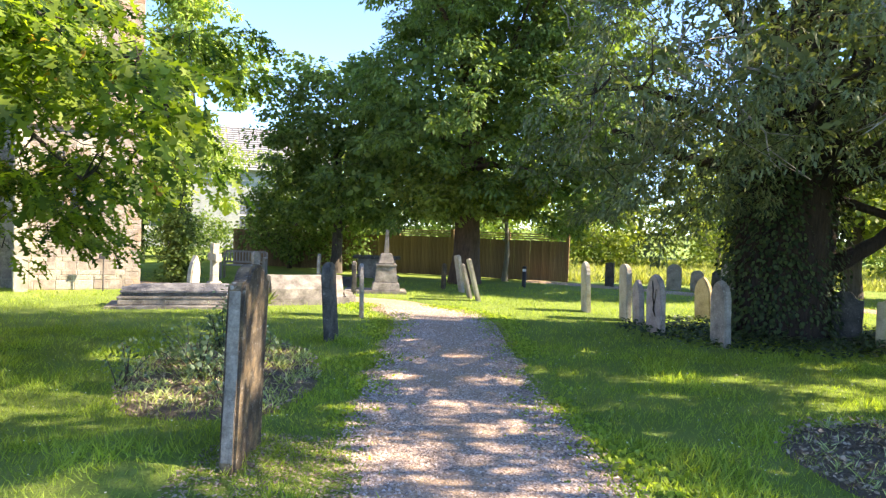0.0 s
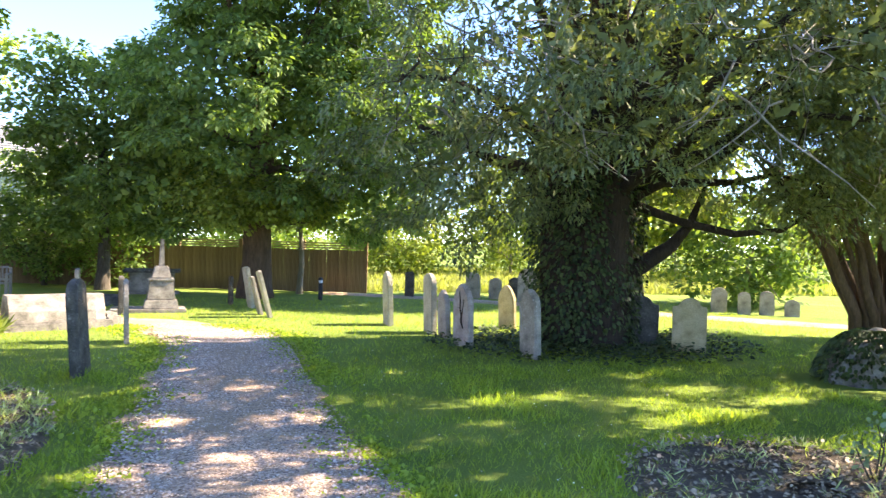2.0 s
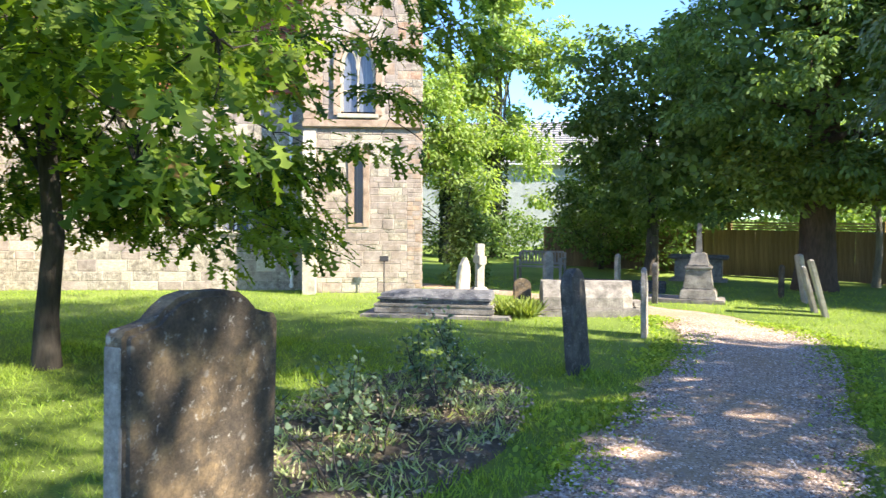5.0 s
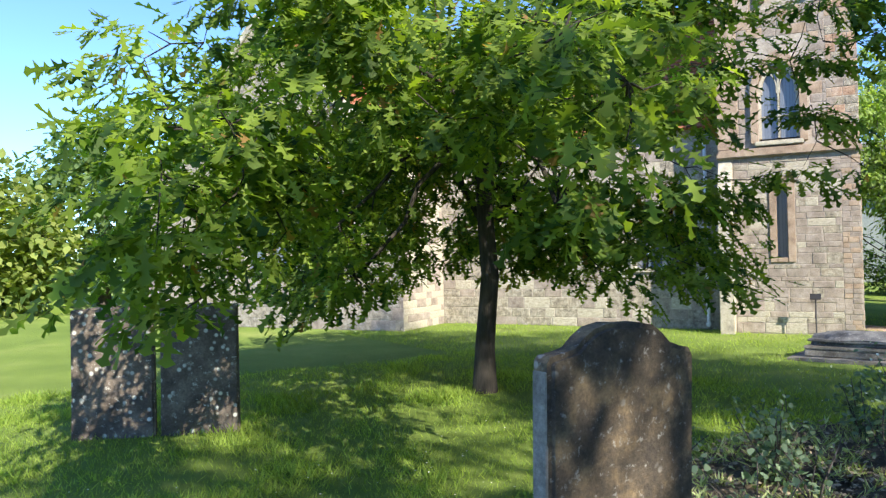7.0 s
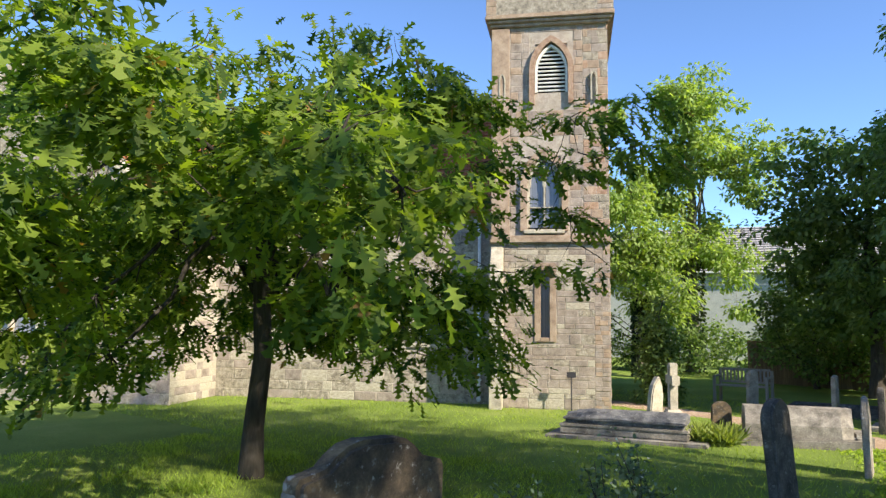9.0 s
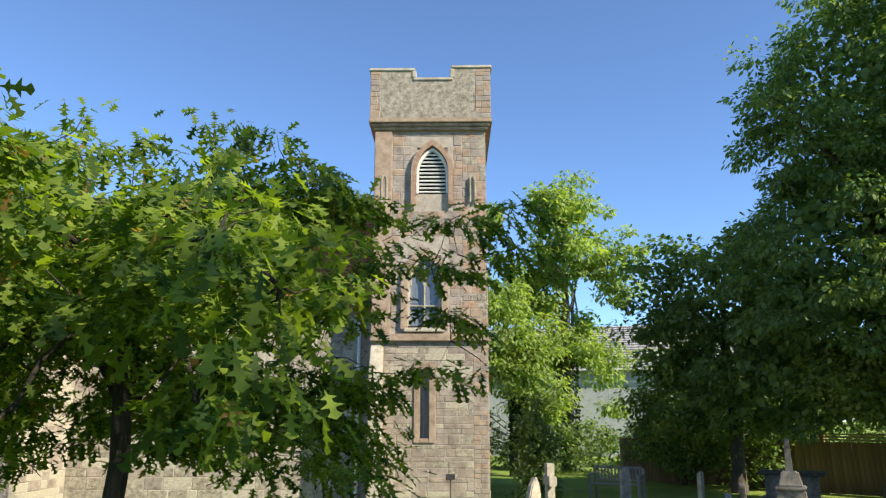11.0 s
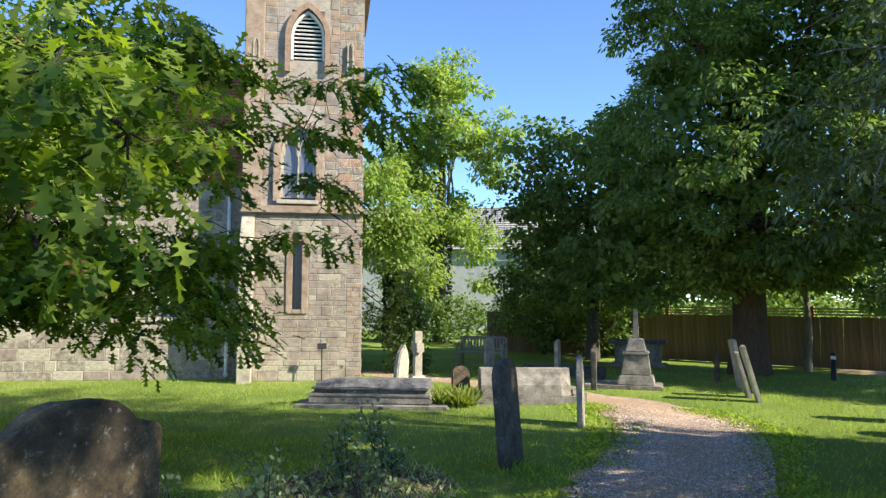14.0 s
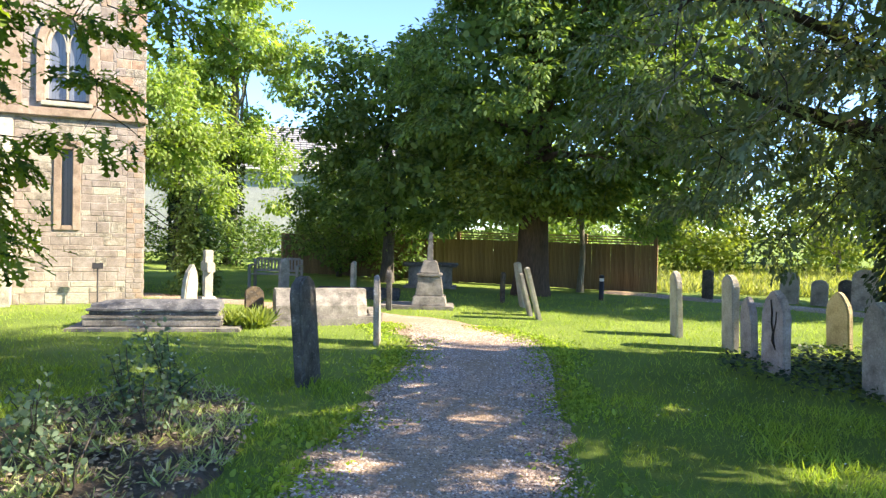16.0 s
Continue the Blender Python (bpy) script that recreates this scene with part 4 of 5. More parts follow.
# the two topmost blobs, above the view, are added to shade the oak
tree("yew_tree", "huge old yew with dark needles and an ivy-clad trunk", 5.6, 12.45, (4.5, 0.62),
     [(5.6, 9.4, 5.6, 4.5, 3.7, 3.4), (5.6, 10.4, 8.0, 3.6, 3.0, 3.2), (5.6, 9.9, 11.2, 3.2, 3.2, 2.6), (7.8, 11.0, 3.0, 2.2, 1.3, 1.1), (3.9, 11.3, 2.7, 1.6, 1.0, 0.9), (2.6, 11.2, 2.8, 1.3, 1.2, 1.1), (3.3, 8.9, 3.3, 2.3, 2.4, 1.2), (8.4, 9.2, 3.6, 2.5, 2.6, 1.5), (6.2, 7.4, 4.0, 3.0, 1.8, 1.6), (3.9, 12.7, 3.0, 1.6, 0.8, 1.0), (2.9, 10.7, 2.1, 1.2, 1.0, 0.7), (7.6, 10.7, 2.3, 1.5, 0.9, 0.7), (7.5, 12.9, 3.3, 1.7, 0.9, 1.1)],
     1350, 125, 0.095, "spray", M_YEW, M_YEWBARK, 0.27, 26, 5, 0.22, 0.25, 1.3, 0.3, spread=(1, 1, 0.8), layered=0.42, sweep=0.35, even=0.85, inner=9000, inner_size=0.26)
tree("spreading_yew", "many-stemmed yew with upswept brown branches", 11.3, 12.0, (2.6, 0.14),
     [(11.3, 10.6, 4.6, 3.2, 2.5, 2.6), (10.3, 11.0, 2.7, 1.4, 1.0, 0.7), (11.2, 12.9, 2.6, 2.0, 0.8, 1.0)], 400, 80, 0.17, "spray", M_YEW, M_YEWBARK, 0.4, 8, 8, 0.1, 0.3, 1.5, 0.6, layered=0.5, sweep=0.5, inner=1100, inner_size=0.22)
tree("holm_oak", "tall dark evergreen tree with a thick brown trunk", 0.6, 21.2, (7.5, 0.36),
     [(0.6, 20.6, 4.9, 3.4, 2.8, 2.7), (0.9, 20.6, 8.6, 2.9, 2.7, 2.9), (3.0, 20.4, 9.6, 2.7, 2.4, 3.0), (3.4, 20.2, 5.2, 2.7, 2.4, 2.6), (-1.7, 20.7, 2.7, 1.6, 1.4, 1.2), (3.5, 20.2, 2.6, 1.9, 1.4, 1.1)],
     660, 150, 0.14, "oval", M_HOLM, M_REDBARK, 0.42, 14, 11, -0.1, 0.6, 1.5, 0.3, layered=0.35, sweep=0.5, inner=11000, inner_size=0.22)
tree("lawn_tree", "broad dark green tree with gaps of sky in its crown", -3.4, 23.6, (5.0, 0.16),
     [(-3.6, 23.2, 4.6, 2.6, 2.0, 2.2), (-1.2, 22.8, 3.6, 1.8, 1.6, 1.9), (-3.2, 23.0, 2.0, 1.7, 1.2, 0.9)], 300, 85, 0.15, "broad", M_MID, M_BARK, 0.33, 14, 13, 0.38, 0.3, 1.0, 0.4, inner=900, inner_size=0.22)
tree("ash_tree", "tall light green ash with an ivy-covered trunk", -10.5, 29.6, (8.0, 0.2),
     [(-10.2, 29.6, 8.6, 1.9, 1.7, 2.9), (-12.2, 28.6, 7.6, 1.5, 1.5, 2.8), (-10.6, 29.4, 5.0, 1.5, 1.5, 2.0), (-8.2, 29.6, 7.2, 1.1, 1.2, 1.8), (-8.6, 29.4, 3.4, 1.7, 1.2, 1.5)],
     240, 95, 0.2, "oval", M_ASH, M_PALEBARK, 0.34, 16, 17, 0.47, 0.2, 1.6, 0.5)
tree("ash_tree", "slender light green ash beside the church", -10.6, 25.6, (5.0, 0.13),
     [(-11.2, 25.6, 4.6, 1.3, 1.3, 2.3), (-9.8, 26.0, 2.9, 0.9, 0.9, 1.9)], 170, 80, 0.17, "oval", M_ASH, M_PALEBARK, 0.34, 10, 19, 0.3, 0.2, 0.5, 0.5)
# the two nearer blobs: sunlit lower foliage of the evergreen, brightened by leaf colour
tree("fence_tree", "small pale-leaved tree against the fence, with pale leaves for the evergreen's sunlit underside", 1.85, 22.6, (2.6, 0.08),
     [(1.6, 22.2, 2.6, 1.5, 0.8, 0.8), (0.1, 19.9, 2.5, 1.5, 0.8, 0.7), (1.6, 20.2, 2.5, 1.0, 0.7, 0.6)], 170, 80, 0.11, "broad", M_LIME, M_PALEBARK, 0.28, 7, 23, 0.1, 0.2, 1.6, 0.4)
tree("elder_bush", "dense dark elder bush in front of the fence", -5.2, 25.2, (1.6, 0.07),
     [(-5.2, 25.2, 1.7, 1.5, 1.2, 1.7), (-3.2, 24.6, 1.3, 1.1, 0.9, 1.1)], 170, 70, 0.12, "broad", M_MID, M_BARK, 0.34, 8, 29, -0.2, 0.3, 0.2, 0.3, "bush")
tree("hedge", "overgrown green hedge along the churchyard edge", -12, 29, (1.4, 0.06),
     [(-12, 29, 0.9, 3.5, 1.0, 1.1), (-7.4, 27.6, 0.9, 2.4, 1.0, 1.1), (-16.5, 29, 1.4, 3.0, 1.2, 1.8)], 260, 70, 0.13, "broad", M_MID, M_BARK, 0.36, 6, 31, -0.2, 0.3, 0.1, 0.3, "hedge")
tree("shrub", "dark shrub growing against the tower's corner", -6.55, 18.4, (0.9, 0.04),
     [(-6.4, 18.2, 1.0, 0.42, 0.5, 1.3)], 75, 60, 0.09, "broad", M_HOLM, M_BARK, 0.2, 4, 37, -0.3, 0.2, 0.05, 0.3, "bush")
for k, (x, y, rx, rz, mat, lab) in enumerate(((7.0, 33, 2.6, 1.9, M_LIME, "sunlit yellow-green shrub beyond the fence"), (12.5, 34, 3.4, 2.4, M_LIME, "bright yellow-green bush at the meadow's edge"), (18, 29, 3.2, 2.2, M_LIME, "sunlit bush beyond the far graves"), (0.5, 31, 3.2, 2.2, M_MID, "green bush behind the fence"), (-5, 33.5, 3.2, 2.2, M_MID, "green bush behind the fence"), (5.5, 41, 4.5, 3.0, M_ASH, "broad green bush far beyond the fence"), (13.9, 19.2, 2.2, 1.7, M_HOLM, "dark evergreen bush behind the far headstones"))):
    tree("meadow_bush", lab, x, y, (1.5, 0.07), [(x, y, rz * 0.9, rx, rx * 0.7, rz)], 130, 48, 0.17, "broad", mat, M_PALEBARK, 0.42, 7, 41 + k, 0.0, 0.3, 0.2, 0.3, "bush")
ring = [(-30, 30, 7), (-25, 44, 9), (-7, 52, 8), (2, 46, 7), (9, 50, 9), (17, 46, 8), (25, 42, 9), (31, 33, 8), (33, 22, 8), (35, 12, 9), (-38, 14, 8), (30, 2, 9), (-26, 21, 7), (-31, 7, 7), (-27, 3, 5), (-34, 1, 6)]
for k, (x, y, h) in enumerate(ring):
    tree("boundary_tree", "leafy green tree on the churchyard boundary", x, y, (h * 0.6, 0.22), [(x, y, h * 0.5, h * 0.5, h * 0.45, h * 0.47)], 140, 46, 0.3, "broad", (M_ASH, M_MID, M_LIME)[k % 3],
         M_BARK, 0.75, 7, 60 + k, 0.0, 0.4, 0.3, 0.3)
# trees that stand past the walker's right shoulder and shade the path
for k, (x, y, z) in enumerate(((10.5, 4.7, 7.6), (12.5, 0.0, 6.2))):
    tree("shade_tree", "dark yew shading the path beside the walker", x, y, (5, 0.3), [(x, y, z, 3.0, 2.9, 3.9)], 300, 32, 0.34, "spray", M_YEW, M_YEWBARK, 0.55, 9, 90 + k, 0.3, 0.3, 2.0, 0.6)
tree("sycamore_tree", "sunlit yellow-green sycamore beyond the yew", 11.2, 20.6, (6, 0.22), [(11.2, 20.4, 5.8, 3.2, 3.0, 3.0), (10.2, 20.0, 2.9, 3.0, 1.8, 1.5)], 330, 70, 0.2, "broad", M_LIME, M_BARK, 0.5, 12, 97, 0.3, 0.3, 1.3, 0.4)
tree("young_conifer", "bluish green young conifer beside an ivy-clad stump", 7.75, 7.2, (2.4, 0.06), [(7.75, 7.2, 0.95, 0.85, 0.85, 0.95), (7.75, 7.2, 1.8, 0.6, 0.6, 0.8)], 130, 70, 0.13, "spray", M_CONIFER,
     M_REDBARK, 0.2, 10, 95, -0.3, 0.4, 0.1, 0.2)

rng = np.random.default_rng(77)
# ivy over the yew's trunk and on the ground at its foot
root = bpy.data.objects["yew_tree"]
verts, faces = [], []
for k, (dx, dy, r, h) in enumerate(((0.0, 0.0, 0.62, 3.6), (-0.5, -0.1, 0.32, 3.8), (0.45, 0.1, 0.34, 3.2), (0.1, -0.35, 0.34, 3.4), (-0.2, 0.35, 0.34, 3.4))):
    tube_data([(5.6 + dx * (1 + 0.25 * t), 12.45 + dy * (1 + 0.2 * t), -0.1 + h * t) for t in np.linspace(0, 1, 7)], [r * (0.95 + 0.1 * t + 0.08 * math.sin(5 * t + k)) for t in np.linspace(0, 1, 7)], 12, verts, faces)
tube_data([(5.9, 12.4, 1.0), (6.5, 12.3, 1.3), (6.95, 12.2, 1.6), (7.15, 12.0, 1.95), (7.3, 11.8, 2.6)], [0.2, 0.15, 0.11, 0.07, 0.03], 10, verts, faces)
tube_data([(6.0, 12.3, 2.35), (6.9, 11.9, 2.0), (7.7, 11.6, 1.82), (8.4, 11.4, 1.9), (9.0, 11.2, 2.3), (9.3, 11.1, 2.9)], [0.08, 0.065, 0.055, 0.045, 0.03, 0.02], 10, verts, faces)
tube_data([(5.3, 12.3, 2.6), (4.4, 11.6, 2.6), (3.3, 10.8, 2.7), (2.2, 10.2, 2.95)], [0.13, 0.1, 0.07, 0.03], 10, verts, faces)
tube_data([(5.9, 12.4, 3.0), (6.4, 11.6, 4.4), (6.9, 10.6, 5.8), (7.1, 9.8, 7.0)], [0.26, 0.2, 0.14, 0.06], 10, verts, faces)
tube_data([(6.1, 12.3, 2.7), (7.2, 11.6, 3.0), (7.9, 11.0, 3.7), (8.1, 10.2, 5.0)], [0.2, 0.16, 0.12, 0.07], 10, verts, faces)
mesh_object("trunk", verts, faces, M_YEWBARK, root)
n = 11000
a, h = rng.uniform(0, 2 * math.pi, n), rng.uniform(0, 3.4, n) ** 1.0
r = (0.7 + 0.1 * np.sin(3 * a + 1.1 * h) * np.sin(1.7 * h + a) + 0.09 * np.maximum(h - 1.6, 0)) * rng.uniform(0.9, 1.22, n)
p = np.c_[5.55 + 1.12 * r * np.cos(a), 12.42 + 0.85 * r * np.sin(a), h]
keep = (np.cos(a) < 0.35) | (rng.random(n) < 0.6)
leaves("ivy", p[keep], np.c_[np.cos(a), np.sin(a), -1.2 + 0 * a][keep] + rng.normal(size=(keep.sum(), 3)) * 0.4, rng.uniform(0.05, 0.1, keep.sum()), "broad", M_IVY, root, np.c_[np.cos(a), np.sin(a), 0.3 + 0 * a][keep], 0.1, 5)
n = 5000
a, r = rng.uniform(0, 2 * math.pi, n), 0.8 + 1.3 * rng.random(n) ** 1.5
ground_ivy = leaves("ground_ivy", np.c_[5.6 + 1.3 * r * np.cos(a), 12.2 + r * np.sin(a), rng.uniform(0.02, 0.14, n)], rng.normal(size=(n, 3)) * (1, 1, 0.3), rng.uniform(0.05, 0.09, n), "broad", M_IVY, None, np.array((0, 0, 1.0)), 0.1, 6)
tagged(ground_ivy, "dark ivy creeping over the ground under the yew", "ivy", kind="stuff")
# bare grey twigs hanging in the yew
verts, faces = [], []
for k in range(120):
    a, e = rng.uniform(math.pi * 1.02, math.pi * 1.98), rng.uniform(-0.6, 0.5)
    p = np.array((5.6 + 4.1 * math.cos(a) * math.cos(e), 11.3 + 4.6 * math.sin(a) * math.cos(e), max(2.3, 4.6 + 3.0 * math.sin(e))))
    d = np.array((rng.normal() * 0.5, -0.35, -0.45))
    pts = [p]
    for s in range(5):
        d = d * 0.85 + rng.normal(size=3) * 0.16
        pts.append(pts[-1] + d * 0.32)
    tube_data(pts, list(np.linspace(0.014, 0.004, 6)), 5, verts, faces)
    for s in (1, 2, 3):
        q = pts[s]
        tube_data([q, q + rng.normal(size=3) * 0.16, q + rng.normal(size=3) * 0.28], [0.006, 0.005, 0.003], 4, verts, faces)
mesh_object("dead_wood", verts, faces, M_TWIG, root)
# upswept stems of the spreading yew
for k in range(26):
    verts, faces = [], []
    a, r = rng.uniform(0, 2 * math.pi), rng.uniform(0.1, 0.55)
    b = np.array((11.3 + r * math.cos(a), 12.0 + r * math.sin(a), -0.1))
    out = np.array((math.cos(a), math.sin(a), 0))
    pts = [b + out * (0.1 + 1.9 * t ** 1.7) * (0.5 + r) + np.array((0, 0, 3.4 * t)) + rng.normal(size=3) * 0.03 for t in np.linspace(0, 1, 7)]
    tube_data(pts, list(np.linspace(0.1, 0.03, 7) * rng.uniform(0.6, 1.1)), 8, verts, faces)
    mesh_object("stem", verts, faces, M_REDBARK, bpy.data.objects["spreading_yew"])
# level bough of the evergreen
verts, faces = [], []
tube_data([(0.0, 21.0, 1.95), (0.6, 20.95, 2.0), (1.5, 20.9, 1.98), (2.4, 20.8, 2.1)], [0.07, 0.12, 0.09, 0.05], 9, verts, faces)
mesh_object("bough", verts, faces, M_REDBARK, bpy.data.objects["holm_oak"])
# ivy on the ash trunks
for ob_name, x, y, h, r in (("ash_tree", -10.5, 29.6, 4.5, 0.34), ("ash_tree.001", -10.6, 25.6, 2.6, 0.22)):
    n = 1600
    a, z = rng.uniform(0, 2 * math.pi, n), rng.uniform(0, h, n)
    leaves("ivy", np.c_[x + r * np.cos(a) * rng.uniform(0.7, 1.2, n), y + r * np.sin(a), z], np.c_[np.cos(a), np.sin(a), -1 + 0 * a], rng.uniform(0.08, 0.15, n), "broad", M_IVY, bpy.data.objects[ob_name], None, 0.1, 9)
stump = thing("tree_stump", pose(7.7, 8.9, -0.08), "rough broken stump overgrown with ivy", "stump")
bm = bmesh.new()
bmesh.ops.create_icosphere(bm, subdivisions=4, radius=1.0, matrix=Matrix.Translation((0, 0, 0.12)) @ Matrix.Diagonal((0.66, 0.5, 0.52, 1)))
roughen(bm, 0.16, 2.4)
roughen(bm, 0.05, 7.0)
part("wood", bm, M_TOMB, stump)
n = 2600
a, z = rng.uniform(0, 2 * math.pi, n), 0.72 - 0.6 * rng.random(n) ** 2.5
q = np.sqrt(np.maximum(0.05, 1 - ((z - 0.12) / 0.62) ** 2))
leaves("ivy", np.c_[0.7 * q * np.cos(a), 0.54 * q * np.sin(a), z], np.c_[np.cos(a), np.sin(a), -0.8 + 0 * a], rng.uniform(0.05, 0.09, n), "broad", M_IVY, stump, None, 0.1, 12)


# ---- graves ----
brown = headstone(-1.21, 4.945, 1.14, 0.72, 0.1, 2, "ogee", M_BROWNSTONE, "brown weathered headstone with shouldered round top and lichen", 0.5, 1.5, z=0.19)
part("lichen_crust", roughen(box(bmesh.new(), -0.364, -0.352, -0.033, 0.033, 0.0, 1.0, 0.003), 0.004, 9.0, 3), M_TOMB, brown, "pale grey lichen crust along the narrow edge")
headstone(-6.62, 4.05, 1.2, 0.72, 0.12, -22, "flat", M_LICHENSTONE, "dark headstone dappled with sun, joined to its neighbour")
headstone(-6.33, 4.75, 1.2, 0.7, 0.12, -22, "flat", M_LICHENSTONE, "dark headstone spotted with pale round lichen")
headstone(-1.48, 10.36, 1.07, 0.42, 0.11, -5, "round", M_SLATE, "narrow dark slate headstone leaning beside the path", -4.0, -3.0)
headstone(-1.38, 13.06, 0.91, 0.4, 0.07, 8, "gothic", M_GREYSTONE, "thin grey headstone seen nearly edge-on by the path", 0.5, -1.5)
headstone(2.87, 15.06, 1.0, 0.42, 0.1, 184, "gothic", M_PALESTONE, "pale narrow pointed headstone in the sun", 1.5, 3)
headstone(3.36, 13.85, 1.03, 0.46, 0.1, 184, "round", M_PALESTONE, "pale round-topped headstone in a row", 0, 2)
headstone(3.46, 13.3, 0.78, 0.4, 0.09, 185, "gothic", M_PINKSTONE, "short pinkish headstone beside a taller one", 0, 3)
cracked = headstone(3.46, 12.25, 0.95, 0.48, 0.1, 193, "gothic", M_PINKSTONE, "pinkish pointed headstone with a dark cracked stain", 1, 2)
verts, faces = [], []
tube_data([(-0.02, -0.058, 0.84), (0.01, -0.06, 0.7), (0.0, -0.06, 0.58), (0.04, -0.06, 0.47), (0.03, -0.062, 0.38), (0.09, -0.06, 0.28)], [0.007, 0.012, 0.009, 0.014, 0.018, 0.006], 6, verts, faces)
tube_data([(0.1, -0.058, 0.72), (0.09, -0.06, 0.6), (0.05, -0.06, 0.47)], [0.005, 0.007, 0.008], 6, verts, faces)
tagged(mesh_object("dead_stem", verts, faces, M_YEWBARK, cracked), "dark withered climber stem")
headstone(4.08, 11.1, 0.95, 0.4, 0.11, 192, "gothic", M_GREYSTONE, "pale grey pointed headstone at the foot of the yew", 0, 2)
headstone(5.02, 14.5, 0.8, 0.46, 0.09, 198, "gothic", M_BUFFSTONE, "honey-coloured pointed headstone in the sun", 0, 3)
headstone(4.8, 21.7, 0.72, 0.4, 0.08, 200, "flat", M_SLATE, "small dark headstone beyond the lawn")
headstone(6.6, 21.5, 0.74, 0.42, 0.1, 235, "round", M_GREYSTONE, "grey round-topped headstone near the meadow")
headstone(7.16, 21.2, 0.6, 0.36, 0.1, 235, "round", M_GREYSTONE, "low grey round-topped headstone near the meadow")
headstone(7.9, 21.6, 0.6, 0.36, 0.1, 235, "round", M_SLATE, "low dark round-topped headstone near the meadow")
headstone(7.75, 20.3, 0.9, 0.5, 0.11, 235, "round", M_GREYSTONE, "tall grey round-topped headstone near the meadow")
headstone(6.5, 12.3, 0.78, 0.56, 0.1, 232, "shoulder", M_SLATE, "mossy dark headstone beside the yew's trunk")
headstone(6.8, 11.4, 0.82, 0.5, 0.1, 236, "shoulder", M_BUFFSTONE, "buff shouldered headstone with dark ivy shade")
for x, y, h, w, lab in ((11.82, 17.57, 0.62, 0.38, "pale round-topped headstone beyond the far path"), (12.12, 17.0, 0.55, 0.3, "small grey headstone beyond the far path"), (12.7, 16.9, 0.58, 0.34, "pale headstone leaning among others"), (13.1, 16.5, 0.4, 0.34, "low ivy-clad headstone by the far path")):
    headstone(x, y, h, w, 0.1, 238, "round", M_GREYSTONE, lab)
headstone(0.46, 18.5, 0.92, 0.36, 0.08, 195, "flat", M_PALESTONE, "pale headstone leaning against a tree trunk", 0, 9)
headstone(0.78, 16.4, 0.95, 0.3, 0.07, 188, "flat", M_PALESTONE, "leaning pale stone propped before the tree", 0, 15)
headstone(0.62, 17.0, 0.8, 0.3, 0.07, 190, "flat", M_GREYSTONE, "leaning grey stone beside another", 0, 15)
headstone(0.01, 19.2, 0.66, 0.3, 0.08, 190, "flat", M_BROWNSTONE, "small brown headstone under the trees", 3, 0)
headstone(-4.74, 18.9, 0.8, 0.3, 0.08, -20, "round", M_GREYSTONE, "grey headstone standing before the bench", 2, 0)
headstone(-3.03, 18.3, 0.82, 0.34, 0.08, 5, "flat", M_GREYSTONE, "narrow grey headstone behind the tomb", 1, 0)
headstone(-2.0, 16.9, 0.75, 0.14, 0.1, 5, "gothic", M_SLATE, "thin dark grave marker by the path's bend")
headstone(-3.75, 14.7, 0.55, 0.3, 0.1, -60, "round", M_BROWNSTONE, "low round-topped stone at the head of a tomb")
headstone(-4.9, 14.75, 0.86, 0.27, 0.12, -20, "point", M_PALESTONE, "cream pointed gravestone behind the coped tomb", 6, 0)


def coped_tomb():
    t = thing("coped_tomb", pose(-4.78, 13.6, 0, 0, 0, 17), "dark ridged coped tomb on a stone kerb", "tomb")
    part("kerb", roughen(box(bmesh.new(), -1.15, 1.22, -0.55, 0.55, -0.1, 0.05, 0.02), 0.015, 4, 2), M_TOMB, t)
    part("base_course", roughen(box(bmesh.new(), -0.95, 0.95, -0.38, 0.38, 0.05, 0.16, 0.02), 0.006, 5), M_TOMB, t)
    for z0, z1, o, mat in ((0.16, 0.205, 0.02, M_TOMB), (0.205, 0.26, -0.05, M_TOMBTOP), (0.26, 0.3, -0.02, M_TOMBTOP)):
        part("moulding", roughen(box(bmesh.new(), -0.93 - o, 0.93 + o, -0.36 - o, 0.36 + o, z0, z1, 0.012), 0.012, 7, 3), mat, t)
    bm = bmesh.new()
    prof = [(-0.34, 0.3), (0.34, 0.3), (0.2, 0.385), (0.05, 0.41), (-0.05, 0.41), (-0.2, 0.385)]
    rows = [[bm.verts.new((x, y * k, 0.3 + (z - 0.3) * k)) for y, z in prof] for x, k in ((-0.92, 0.3), (-0.55, 1.0), (0.86, 1.0), (0.9, 0.95))]
    for p, q in zip(rows, rows[1:]):
        for i in range(6):
            bm.faces.new((p[i], q[i], q[(i + 1) % 6], p[(i + 1) % 6]))
    bm.faces.new(rows[0][::-1])
    bm.faces.new(rows[-1])
    bmesh.ops.recalc_face_normals(bm, faces=bm.faces)
    part("lid", roughen(bm, 0.022, 8, 3), M_TOMBTOP, t, "dark lichen-covered coped lid")


def cross(x, y, h, turn, material, label):
    t = thing("stone_cross", pose(x, y, 0, 0, 0, turn), label, "grave cross")
    bm = slab([(-0.24, -0.1), (0.24, -0.1), (0.22, 0.18), (0.14, 0.34), (0.085, 0.42), (-0.085, 0.42), (-0.14, 0.34), (-0.22, 0.18)], 0.24, 0.02)
    part("foot", bm, material, t)
    a = 0.075
    out = [(-a, 0.42), (a, 0.42), (a * 0.9, h - 0.32), (0.2, h - 0.33), (0.2, h - 0.18), (a * 0.9, h - 0.19), (a, h), (-a, h), (-a * 0.9, h - 0.19), (-0.2, h - 0.18), (-0.2, h - 0.33), (-a * 0.9, h - 0.32)]
